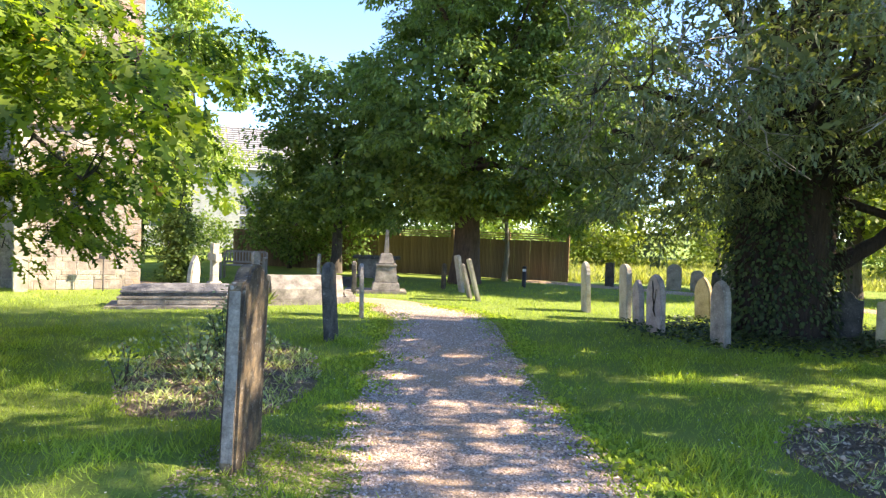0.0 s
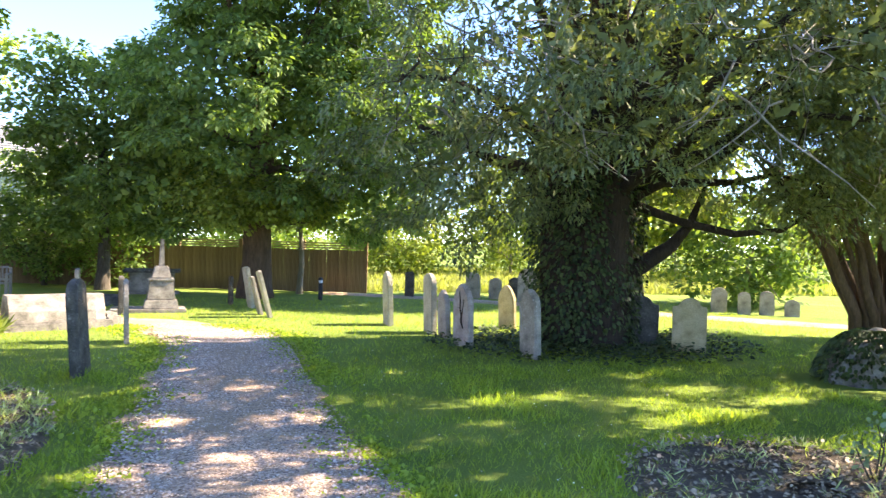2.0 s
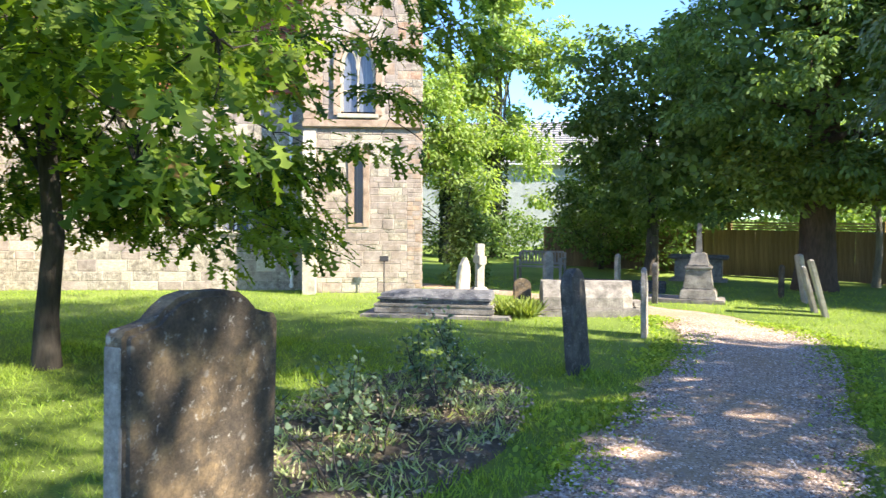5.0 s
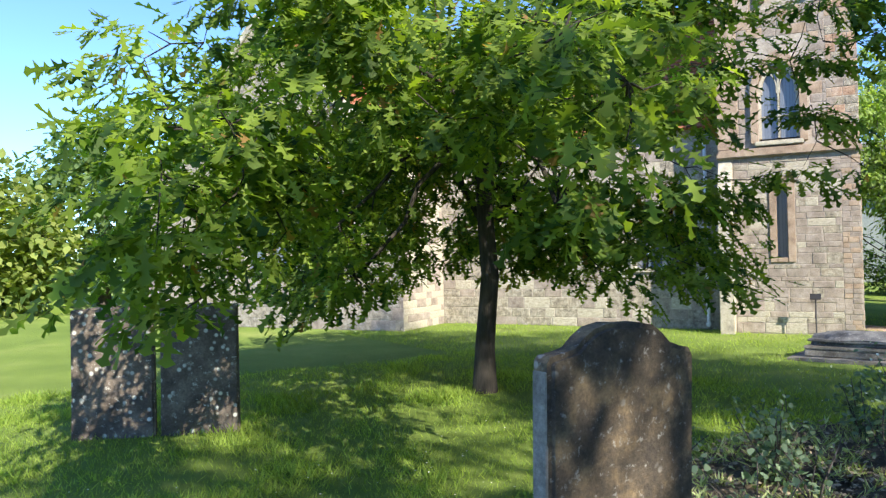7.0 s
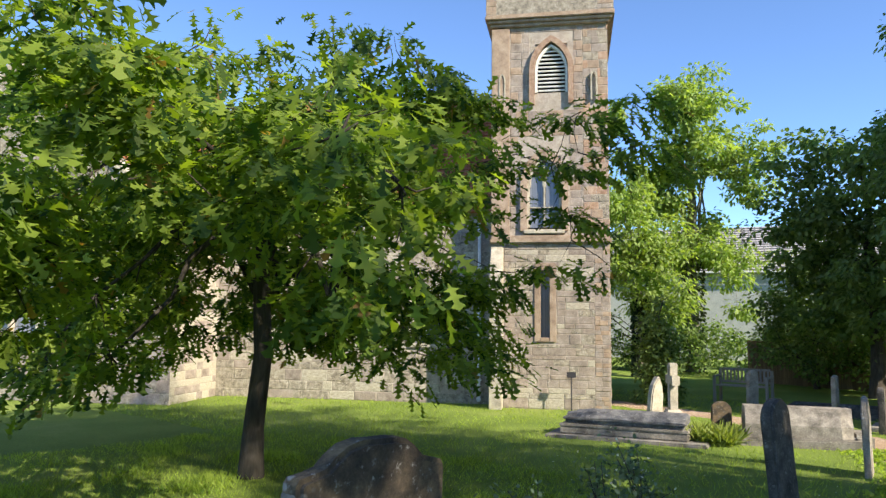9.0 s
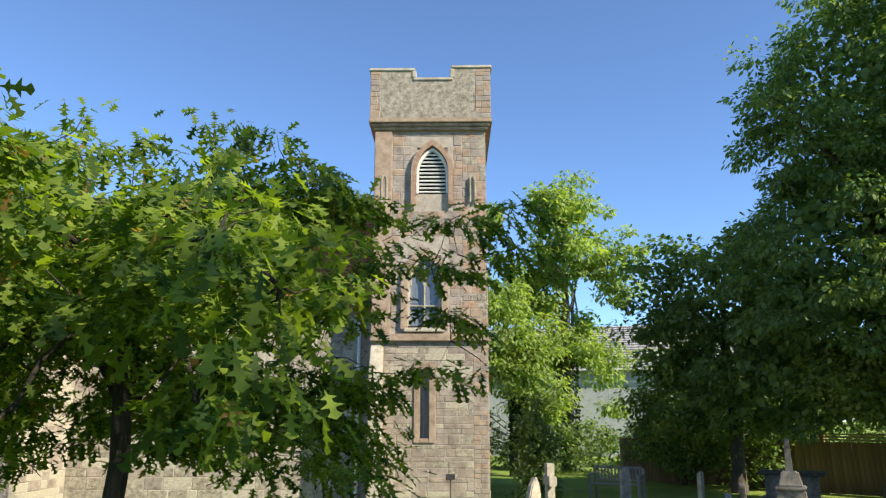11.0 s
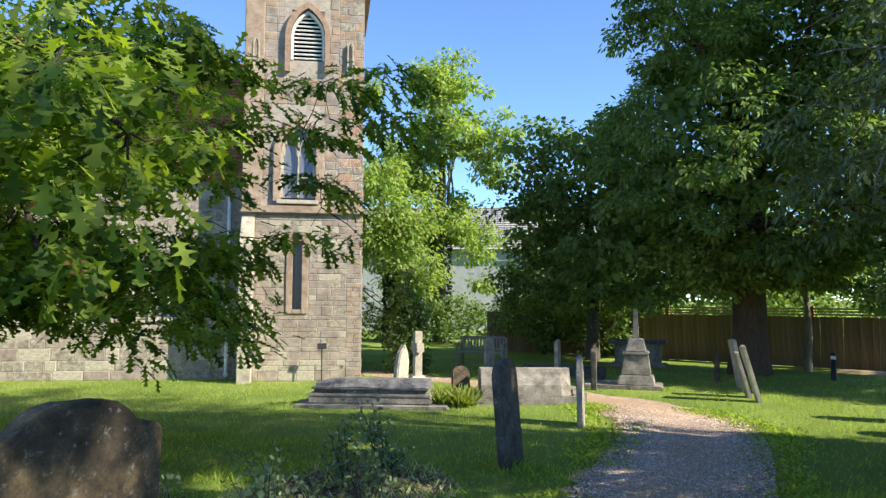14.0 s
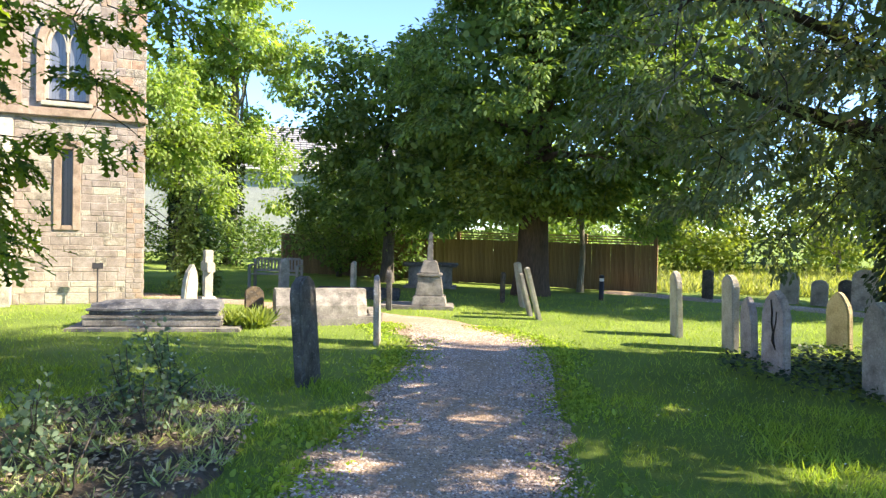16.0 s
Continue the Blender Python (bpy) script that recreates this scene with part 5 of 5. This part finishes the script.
    part("shaft", roughen(slab(out, 0.13, 0.012), 0.004, 8), material, t)


def chest(x, y, turn, label):
    t = thing("chest_tomb", pose(x, y, 0, 0, 0, turn), label, "tomb")
    part("plinth", roughen(box(bmesh.new(), -0.82, 0.82, -0.42, 0.42, -0.1, 0.13, 0.03), 0.015, 4), M_TOMB, t)
    bm = bmesh.new()
    prof = [(-0.36, 0.13), (0.36, 0.13), (0.34, 0.3), (0.16, 0.54), (-0.16, 0.54), (-0.34, 0.3)]
    rows = [[bm.verts.new((xx, yy * k, zz)) for yy, zz in prof] for xx, k in ((-0.7, 1), (-0.66, 1), (0.55, 1), (0.72, 0.75))]
    for p, q in zip(rows, rows[1:]):
        for i in range(6):
            bm.faces.new((p[i], q[i], q[(i + 1) % 6], p[(i + 1) % 6]))
    bm.faces.new(rows[0][::-1])
    bm.faces.new(rows[-1])
    bmesh.ops.recalc_face_normals(bm, faces=bm.faces)
    part("body", roughen(bm, 0.016, 6, 2), M_TOMB, t, "pale coped body with sloping sides")
    part("head_block", roughen(box(bmesh.new(), 0.7, 0.98, -0.3, 0.3, -0.1, 0.22, 0.06), 0.02, 5), M_TOMB, t)


def monument():
    t = thing("monument", pose(-1.34, 17.6, 0, 0, 0, 6), "stepped grey stone monument with a broken cross on top", "monument")
    part("slab", box(bmesh.new(), -0.95, 0.48, -0.42, 0.42, -0.1, 0.07, 0.02), M_TOMB, t)
    for k, (a, b, z0, z1) in enumerate(((0.34, 0.3, 0.07, 0.25), (0.27, 0.22, 0.25, 0.62), (0.25, 0.25, 0.62, 0.68), (0.2, 0.13, 0.68, 0.92))):
        bm = bmesh.new()
        lo = [bm.verts.new((sx * a, sy * a, z0)) for sx, sy in ((-1, -1), (1, -1), (1, 1), (-1, 1))]
        hi = [bm.verts.new((sx * b, sy * b, z1)) for sx, sy in ((-1, -1), (1, -1), (1, 1), (-1, 1))]
        for i in range(4):
            bm.faces.new((lo[i], lo[(i + 1) % 4], hi[(i + 1) % 4], hi[i]))
        bm.faces.new(hi)
        bm.faces.new(lo[::-1])
        bmesh.ops.bevel(bm, geom=bm.edges[:], offset=0.02, segments=2, affect="EDGES")
        part(("step", "die", "cornice", "cap")[k], roughen(bm, 0.012, 7, 1), M_TOMB, t)
    bm = slab([(-0.06, 0.9), (0.06, 0.9), (0.045, 1.3), (0.04, 1.46), (-0.03, 1.48), (-0.045, 1.3)], 0.1, 0.012)
    part("shaft", bm, M_TOMB, t)


coped_tomb()
cross(-4.28, 14.15, 1.13, 128, M_PALESTONE, "cream stone cross at the end of a coped tomb")
chest(-2.72, 14.85, 25, "pale coped chest tomb with sunlit lichened sides")
monument()
table = thing("table_tomb", pose(-2.0, 22.4, 0, 0, 0, 4), "grey box tomb with an overhanging dark slab", "tomb")
part("body", roughen(box(bmesh.new(), -0.55, 0.55, -0.3, 0.3, -0.1, 0.56, 0.02), 0.01, 5), M_TOMB, table)
part("slab", box(bmesh.new(), -0.7, 0.7, -0.42, 0.42, 0.56, 0.64, 0.015), M_SLATE, table)
part("step", box(bmesh.new(), -0.68, 0.68, -0.4, 0.4, -0.08, 0.06, 0.02), M_TOMB, table)
kerb = thing("grave_kerb", pose(-3.1, 19.0, 0, 0, 0, 8), "low dark stone kerb round a grave", "grave")
for x0, x1, y0, y1 in ((-0.9, 0.9, -0.45, -0.33), (-0.9, 0.9, 0.33, 0.45), (-0.9, -0.78, -0.33, 0.33), (0.78, 0.9, -0.33, 0.33)):
    part("kerbstone", box(bmesh.new(), x0, x1, y0, y1, -0.08, 0.2, 0.02), M_SLATE, kerb)


def bench():
    t = thing("bench", pose(-5.35, 20.1, 0, 0, 0, 4), "weathered grey wooden slatted bench on the lawn", "bench")
    w = 0.56
    for x in (-w, w):
        part("leg", box(bmesh.new(), x - 0.03, x + 0.03, -0.25, -0.19, -0.05, 0.56, 0.006), M_BENCH, t)
        part("leg", box(bmesh.new(), x - 0.03, x + 0.03, 0.19, 0.25, -0.05, 0.72, 0.006), M_BENCH, t)
        part("armrest", box(bmesh.new(), x - 0.035, x + 0.035, -0.27, 0.19, 0.56, 0.595, 0.008), M_BENCH, t)
    for i in range(5):
        y = -0.21 + i * 0.09
        part("seat_slat", box(bmesh.new(), -w + 0.03, w - 0.03, y, y + 0.07, 0.36, 0.385, 0.005), M_BENCH, t)
    for z in (0.42, 0.7):
        part("back_rail", box(bmesh.new(), -w + 0.031, w - 0.031, 0.195, 0.235, z, z + 0.05, 0.006), M_BENCH, t)
    for i in range(13):
        x = -0.48 + i * 0.08
        part("back_slat", box(bmesh.new(), x - 0.02, x + 0.02, 0.205, 0.225, 0.47, 0.7, 0.003), M_BENCH, t)


bench()
bollard = thing("bollard_light", pose(2.2, 20.5, 0), "short black bollard light with a pale band", "bollard")
verts, faces = [], []
tube_data([(0, 0, -0.1), (0, 0, 0.44)], [0.055, 0.055], 16, verts, faces)
mesh_object("post", verts, faces, M_METAL, bollard)
verts, faces = [], []
tube_data([(0, 0, 0.44), (0, 0, 0.51)], [0.05, 0.05], 16, verts, faces)
mesh_object("diffuser", verts, faces, M_LIGHTCAP, bollard)
verts, faces = [], []
tube_data([(0, 0, 0.51), (0, 0, 0.56), (0, 0, 0.585)], [0.06, 0.06, 0.03], 16, verts, faces)
mesh_object("cap", verts, faces, M_METAL, bollard)

# ---- fence ----
FX0, FY0, FX1, FY1 = 3.78, 23.1, -7.5, 26.4
length = math.hypot(FX1 - FX0, FY1 - FY0)
fence = thing("fence", pose(FX0, FY0, 0, 0, 0, math.degrees(math.atan2(FY1 - FY0, FX1 - FX0))), "brown close-board timber fence topped with open slats", "fence")
unit = bmesh.new()
box(unit, 0, 0.125, -0.012, 0.012, 0, 1.24, 0.004)
board_mesh = bpy.data.meshes.new("board")
unit.to_mesh(board_mesh)
unit.free()
board_mesh.materials.append(M_FENCE)
for i in range(int(length / 0.127)):
    ob = new("board", board_mesh)
    ob.parent = fence
    ob.matrix_basis = pose(0.01 + i * 0.127, 0.004 * (i % 2), random.uniform(0.0, 0.015), 0, random.uniform(-0.3, 0.3), 0)
for i in range(int(length / 1.85) + 1):
    part("post", box(bmesh.new(), i * 1.85 - 0.05, i * 1.85 + 0.05, -0.13, -0.015, -0.1, 1.5, 0.008), M_FENCE, fence)
    if i < int(length / 1.85):
        for z in (1.28, 1.35, 1.42):
            part("slat", box(bmesh.new(), i * 1.85 + 0.052, i * 1.85 + 1.798, -0.03, 0.0, z, z + 0.04, 0.004), M_FENCETOP, fence)

# ---- planting in the beds ----
rng = np.random.default_rng(5)


def tufts(name, n_tufts, per, size, shape, material, label, category, spot, upright=1.0, seed=3):
    g = np.random.default_rng(seed)
    c = spot(g, n_tufts)
    k = np.repeat(np.arange(n_tufts), per)
    n = len(k)
    a = g.uniform(0, 2 * math.pi, n)
    axis = np.c_[np.cos(a), np.sin(a), g.uniform(0.3, 1.6, n) * upright]
    p = np.c_[c[k] + g.normal(size=(n, 2)) * 0.025, np.full(n, 0.02)]
    return tagged(leaves(name, p, axis, size * g.uniform(0.5, 1.2, n), shape, material, None, None, 0.25, seed), label, category, kind="stuff")


def bed_spot(index, scale=0.92):
    x, y, rx, ry, turn = BEDS[index]

    def pick(g, n):
        r, a = np.sqrt(g.random(n)) * scale, g.uniform(0, 2 * math.pi, n)
        dx, dy = rx * r * np.cos(a), ry * r * np.sin(a)
        return np.c_[x + dx * math.cos(turn) - dy * math.sin(turn), y + dx * math.sin(turn) + dy * math.cos(turn)]
    return pick


tufts("bed_plants", 320, 9, 0.12, "strap", M_PLANT, "pale strappy leaves dying back in the flower bed", "plants", bed_spot(0), 1.0, 3)
tufts("bed_plants", 170, 10, 0.1, "strap", M_PLANT, "pale low leaves in the soil bed", "plants", bed_spot(1), 0.8, 4)
for k in (0, 1):
    c = bed_spot(k, 0.98)(rng, 2400)
    n = len(c)
    tagged(leaves("leaf_litter", np.c_[c, rng.uniform(0.05, 0.075, n)], rng.normal(size=(n, 3)) * (1, 1, 0.25), rng.uniform(0.02, 0.05, n), "broad", M_LITTER, None, np.array((0, 0, 1.0)), 0.2, 7 + k),
           "dry pale leaf litter on the soil", "leaf litter", kind="stuff")


def rose(x, y, h, label, flowers=0, seed=1, density=150):
    g = np.random.default_rng(seed)
    t = thing("rose_bush", pose(x, y, 0), label, "rose bush")
    tips = []
    for s in range(7):
        verts, faces = [], []
        a = g.uniform(0, 2 * math.pi)
        d = np.array((math.cos(a) * 0.35, math.sin(a) * 0.35, 1.0))
        pts = [np.array((g.normal() * 0.03, g.normal() * 0.03, 0.0))]
        for i in range(5):
            d = d + g.normal(size=3) * 0.16
            pts.append(pts[-1] + d * h / 5.2)
        tube_data(pts, list(np.linspace(0.008, 0.003, 6)), 5, verts, faces)
        tips += pts[2:]
        mesh_object("stem", verts, faces, M_BARK, t)
    tips = np.array(tips)
    k = g.integers(0, len(tips), density)
    p = tips[k] + g.normal(size=(density, 3)) * 0.055
    leaves("foliage", p, g.normal(size=(density, 3)) + (0, 0, -0.2), g.uniform(0.035, 0.065, density), "broad", M_BLUE, t, np.array((0, 0, 1.0)), 0.1, seed)
    if flowers:
        p = tips[g.integers(0, len(tips), flowers)] + g.normal(size=(flowers, 3)) * 0.09 + (0, 0, 0.05)
        leaves("flowers", p, g.normal(size=(flowers, 3)), g.uniform(0.02, 0.035, flowers), "broad", M_PETAL, t, None, 0.2, seed)


rose(-2.35, 9.35, 0.48, "blue-green rose bush with small pale flowers", 40, 2, 420)
rose(-2.55, 9.0, 0.42, "blue-green leafy rose bush in the bed", 8, 3, 300)
rose(-1.95, 8.3, 0.42, "thin rose bush with few leaves", 0, 4, 130)
rose(-1.85, 7.2, 0.45, "spindly rose bush with bare dark stems", 0, 5, 90)
rose(-2.3, 7.5, 0.42, "rose bush with blue-green leaves", 0, 6, 220)
rose(-2.7, 8.1, 0.4, "rose bush with sparse leaves", 0, 7, 200)
rose(-1.75, 6.5, 0.35, "spindly rose stem in dry soil", 0, 8, 60)
rose(-2.95, 7.2, 0.35, "low rose bush at the lawn's edge", 0, 9, 130)
rose(4.35, 5.6, 0.55, "upright rose bush with bluish leaves", 0, 10, 160)
tufts("tomb_weeds", 60, 14, 0.3, "strap", M_LIME, "sunlit tall weeds growing between the tombs", "weeds", lambda g, n: np.c_[g.uniform(-3.85, -3.3, n), g.uniform(13.75, 14.2, n)], 1.2, 21)

# ---- grass and gravel ----


def lawn(name, n, x0, x1, y0, y1, size, material, label, seed, edge=0.02, shape="blade", wild=0.0):
    g = np.random.default_rng(seed)
    xy = np.c_[g.uniform(x0, x1, n), y0 + (y1 - y0) * g.random(n) ** 1.35]
    keep = ~on_path(xy, edge, g) & ~in_bed(xy, -0.06 - np.abs(g.normal(size=n)) * 0.22)
    rough = np.array([noise.noise(Vector((x * 1.3, y * 1.3, seed))) for x, y in xy])
    keep &= g.random(n) < 0.75 + rough
    xy, rough = xy[keep], rough[keep]
    m = len(xy)
    a = g.uniform(0, 2 * math.pi, m)
    axis = np.c_[np.cos(a), np.sin(a), g.uniform(0.6, 2.6, m)]
    return tagged(leaves(name, np.c_[xy, [ground_z(x, y) - 0.005 for x, y in xy]], axis, size * g.uniform(0.5, 1.2, m) * (1 + wild * np.maximum(rough, 0) * 3), shape, material, None, None, 0.25, seed), label, "grass", kind="stuff")


lawn("grass", 190000, -9.5, 6.5, 2.4, 10.5, 0.06, M_BLADE, "short green lawn grass blades", 31, -0.05, wild=0.6)
lawn("grass", 90000, -14, 12, 9.5, 21, 0.075, M_BLADE, "short green lawn grass between the graves", 32, -0.02)
lawn("meadow_grass", 42000, 3.5, 30, 23.5, 40, 0.34, M_MEADOW, "tall pale seeding grass of the meadow", 33, 0.3, "strap")


def edge_weeds():
    g = np.random.default_rng(41)
    pts = []
    for x, y, w in curve_points(MAIN, 30):
        if 1.5 < y < 15:
            for s in (-1, 1):
                for _ in range(100):
                    o = g.normal() * 0.2 + 0.05
                    pts.append((x + s * (w - 0.1 + o), y + g.normal() * 0.06))
    pts = np.array(pts)
    keep = g.random(len(pts)) < np.array([0.45 + 1.1 * noise.noise(Vector((x, y, 2)) * 1.3) for x, y in pts])
    pts = pts[keep]
    n = len(pts)
    a = g.uniform(0, 2 * math.pi, n)
    return tagged(leaves("path_edge_weeds", np.c_[pts, np.full(n, 0.0)], np.c_[np.cos(a), np.sin(a), g.uniform(0.2, 1.5, n)], g.uniform(0.025, 0.065, n), "broad", M_BLADE, None, None, 0.2, 8),
                  "low weeds and clover along the gravel's edge", "weeds", kind="stuff")


edge_weeds()
g = np.random.default_rng(43)
line = curve_points(MAIN, 60)
line = line[(line[:, 1] > 2.5) & (line[:, 1] < 14.5)]
k = g.integers(0, len(line), 5200)
side = np.where(g.random(len(k)) < 0.5, -1, 1) * (1 - np.abs(g.normal(size=len(k))) * 0.22)
pts = np.c_[line[k, 0] + side * line[k, 2], line[k, 1] + g.normal(size=len(k)) * 0.1, np.full(len(k), 0.033)]
tagged(leaves("path_litter", pts, g.normal(size=(len(k), 3)) * (1, 1, 0.12), g.uniform(0.012, 0.04, len(k)), "oval", M_LITTER, None, np.array((0, 0, 1.0)), 0.1, 44),
       "dry brown leaf fragments scattered along the gravel's edges", "leaf litter", kind="stuff")
g = np.random.default_rng(47)
n = 3600
r, a = np.sqrt(g.random(n)), g.uniform(0, 2 * math.pi, n)
xy = np.c_[-0.95 + 0.5 * r * np.cos(a), 4.4 + 1.3 * r * np.sin(a)]
tagged(leaves("earth_litter", np.c_[xy, [max(ground_z(x, y) + 0.012, 0.02) for x, y in xy]], g.normal(size=(n, 3)) * (1, 1, 0.12), g.uniform(0.015, 0.04, n), "oval", M_LITTER, None, np.array((0, 0, 1.0)), 0.1, 45),
       "dry brown litter over worn earth beside a headstone", "leaf litter", kind="stuff")
g = np.random.default_rng(51)
c = np.c_[g.uniform(-5, 5, 900), g.uniform(3, 12, 900)]
c = c[~on_path(c, 0.05) & ~in_bed(c)]
tagged(leaves("daisies", np.c_[c, [0.05 + ground_z(x, y) for x, y in c]], g.normal(size=(len(c), 3)) * (1, 1, 0.2), np.full(len(c), 0.016), "broad", M_PETAL, None, np.array((0, 0, 1.0)), 0.0, 4), "tiny white daisies in the grass", "flowers", kind="stuff")


def pebbles(n):
    g = np.random.default_rng(61)
    line = curve_points(MAIN, 40)
    line = line[(line[:, 1] > 3) & (line[:, 1] < 14)]
    k = g.integers(0, len(line), n)
    p = np.c_[line[k, 0] + g.uniform(-0.9, 0.9, n) * line[k, 2], line[k, 1] + g.normal(size=n) * 0.1, np.full(n, 0.026)]
    r = g.uniform(0.006, 0.017, n)
    base = np.array([(1, 0, 0), (0, 1, 0), (-1, 0, 0), (0, -1, 0), (0, 0, 0.7), (0, 0, -0.7)], float)
    a = g.uniform(0, 2 * math.pi, n)
    rot = np.stack([np.stack([np.cos(a), -np.sin(a), 0 * a], -1), np.stack([np.sin(a), np.cos(a), 0 * a], -1), np.tile((0, 0, 1.0), (n, 1))], 1)
    v = p[:, None] + np.einsum("nij,kj->nki", rot, base) * (r[:, None] * g.uniform(0.6, 1.3, (n, 3)))[:, None]
    tri = np.array([(0, 1, 4), (1, 2, 4), (2, 3, 4), (3, 0, 4)])
    f = (np.arange(n)[:, None, None] * 6 + tri[None]).reshape(-1, 3)
    data = bpy.data.meshes.new("gravel_stones")
    data.vertices.add(n * 6)
    data.vertices.foreach_set("co", v.astype(np.float32).ravel())
    data.loops.add(len(f) * 3)
    data.loops.foreach_set("vertex_index", f.astype(np.int32).ravel())
    data.polygons.add(len(f))
    data.polygons.foreach_set("loop_start", np.arange(0, len(f) * 3, 3, dtype=np.int32))
    data.polygons.foreach_set("loop_total", np.full(len(f), 3, dtype=np.int32))
    data.update(calc_edges=True)
    data.materials.append(M_PEBBLE)
    tagged(new("gravel_stones", data), "loose grey and pinkish gravel stones on the path", "gravel", kind="stuff")


pebbles(38000)

# ---- stones of the church walls ----


def unit_stone(seed, material):
    g = random.Random(seed)
    bm = bmesh.new()
    j = lambda s: g.uniform(-s, s)
    back = [bm.verts.new((x, 0, z)) for x, z in ((-0.5, -0.5), (0.5, -0.5), (0.5, 0.5), (-0.5, 0.5))]
    mid = [bm.verts.new((x + j(0.015), -0.55, z + j(0.03))) for x, z in ((-0.49, -0.48), (0.49, -0.48), (0.49, 0.48), (-0.49, 0.48))]
    front = [bm.verts.new((x + j(0.02), -1.0 + j(0.05), z + j(0.03))) for x, z in ((-0.46, -0.42), (0.46, -0.42), (0.46, 0.42), (-0.46, 0.42))]
    for p, q in ((back, mid), (mid, front)):
        for i in range(4):
            bm.faces.new((p[i], p[(i + 1) % 4], q[(i + 1) % 4], q[i]))
    c = bm.verts.new((j(0.2), -1.03 + j(0.03), j(0.2)))
    for i in range(4):
        bm.faces.new((front[i], front[(i + 1) % 4], c))
    bmesh.ops.recalc_face_normals(bm, faces=bm.faces)
    data = bpy.data.meshes.new("stone")
    bm.to_mesh(data)
    bm.free()
    data.materials.append(material)
    return data


UNITS = {m.name: [unit_stone(k, m) for k in range(5)] for m in (M_RUBBLE, M_DRESSED, M_FLINT, M_BRICKRED, M_PALESTONE)}


def courses(parent, x0, x1, z0, z1, face, high, wide, materials, holes=(), turn=0.0, at=(0, 0, 0), depth=0.009, seed=1, limit=290):
    """Lays courses of separate stones on a wall's face; holes (x0, x1, z0, z1) stay free; what exceeds the limit is not laid."""
    g = random.Random(seed)
    frame_m = pose(*at, 0, 0, turn)
    z, count = z0, 0
    while z < z1 - 0.03:
        h = min(g.uniform(*high), z1 - z)
        if z1 - z - h < 0.05:
            h = z1 - z
        x = x0 - g.uniform(0, wide[0] * 0.5)
        while x < x1 - 0.01:
            w = g.uniform(*wide)
            a, b = max(x, x0), min(x + w, x1)
            x += w
            spans = [(a, b)]
            for ha, hb, za, zb in holes:
                if z + h > za and z < zb:
                    spans = [s for p, q in spans for s in ((p, min(q, ha)), (max(p, hb), q)) if s[1] - s[0] > 0.001]
            for a2, b2 in spans:
                if b2 - a2 > 0.035 and count < limit:
                    mat = g.choice(materials)
                    ob = new("stone", g.choice(UNITS[mat.name]))
                    ob.parent = parent
                    ob.matrix_basis = frame_m @ Matrix.Translation(((a2 + b2) / 2, face, z + h / 2)) @ Matrix.Diagonal((b2 - a2 - 0.004, depth * g.uniform(0.5, 1.5), h - 0.004, 1))
                    count += 1
        z += h


R, D, F, K, P = M_RUBBLE, M_DRESSED, M_FLINT, M_BRICKRED, M_PALESTONE
courses(tower_low, -TOWER_W + 0.26, -0.27, 0.0, 3.34, 0.002, (0.07, 0.21), (0.13, 0.5), [R, R, R, F, P], [(-1.5, -1.03, 1.32, 2.97)], seed=2)
courses(tower_low, -0.27, 0.045, 0.0, 3.34, 0.002, (0.08, 0.11), (0.13, 0.2), [R, R, D], seed=3, limit=80)
courses(tower_high, -1.98, -0.47, 3.66, 7.98, 0.042, (0.13, 0.24), (0.18, 0.4), [R, R, R, D], [(-1.8, -0.75, 3.4, 5.45), (-1.58, -0.66, 6.2, 7.85)], seed=4)
courses(tower_high, -0.47, 0.045, 3.53, 7.98, 0.042, (0.12, 0.2), (0.14, 0.24), [R, D, K, F], [(-0.31, -0.17, 6.3, 7.0)], seed=5, limit=140)
courses(parapet, xb - 0.34, xb, 8.25, 9.41, ya + 0.002, (0.09, 0.16), (0.14, 0.24), [R, D], seed=8, limit=40)
courses(parapet, xa, xa + 0.22, 8.25, 9.35, ya + 0.002, (0.12, 0.2), (0.2, 0.24), [R, D], seed=6, limit=20)
courses(nave_wall, -8.7, -TOWER_W - 0.02, 0.0, 4.1, NAVE_Y + 0.002, (0.13, 0.27), (0.2, 0.62), [F, F, P, R], [(-4.24, -3.46, 1.15, 2.15)], seed=9)
courses(transept_front, TX0, TX1, 0.0, 3.4, TY + 0.002, (0.14, 0.3), (0.25, 0.65), [F, F, R], [(-13.25, -10.95, 1.28, 2.86)], seed=10)
# mostly pale stones here: the sunlight on this side is put into their colour
courses(transept_side, 0.0, 1.95, 0.0, 3.3, 0.002, (0.14, 0.22), (0.22, 0.45), [P, P, R], turn=90, at=(TX1, TY, 0), seed=11)
courses(tower_low, 0.0, TOWER_D, 0.0, 3.34, 0.002, (0.2, 0.3), (0.3, 0.55), [R, D], turn=90, at=(0.04, 0, 0), seed=12, limit=60)
courses(tower_high, 0.0, TOWER_D, 3.4, 7.98, 0.002, (0.2, 0.3), (0.3, 0.55), [R, D], turn=90, at=(0.04, 0.04, 0), seed=13, limit=60)
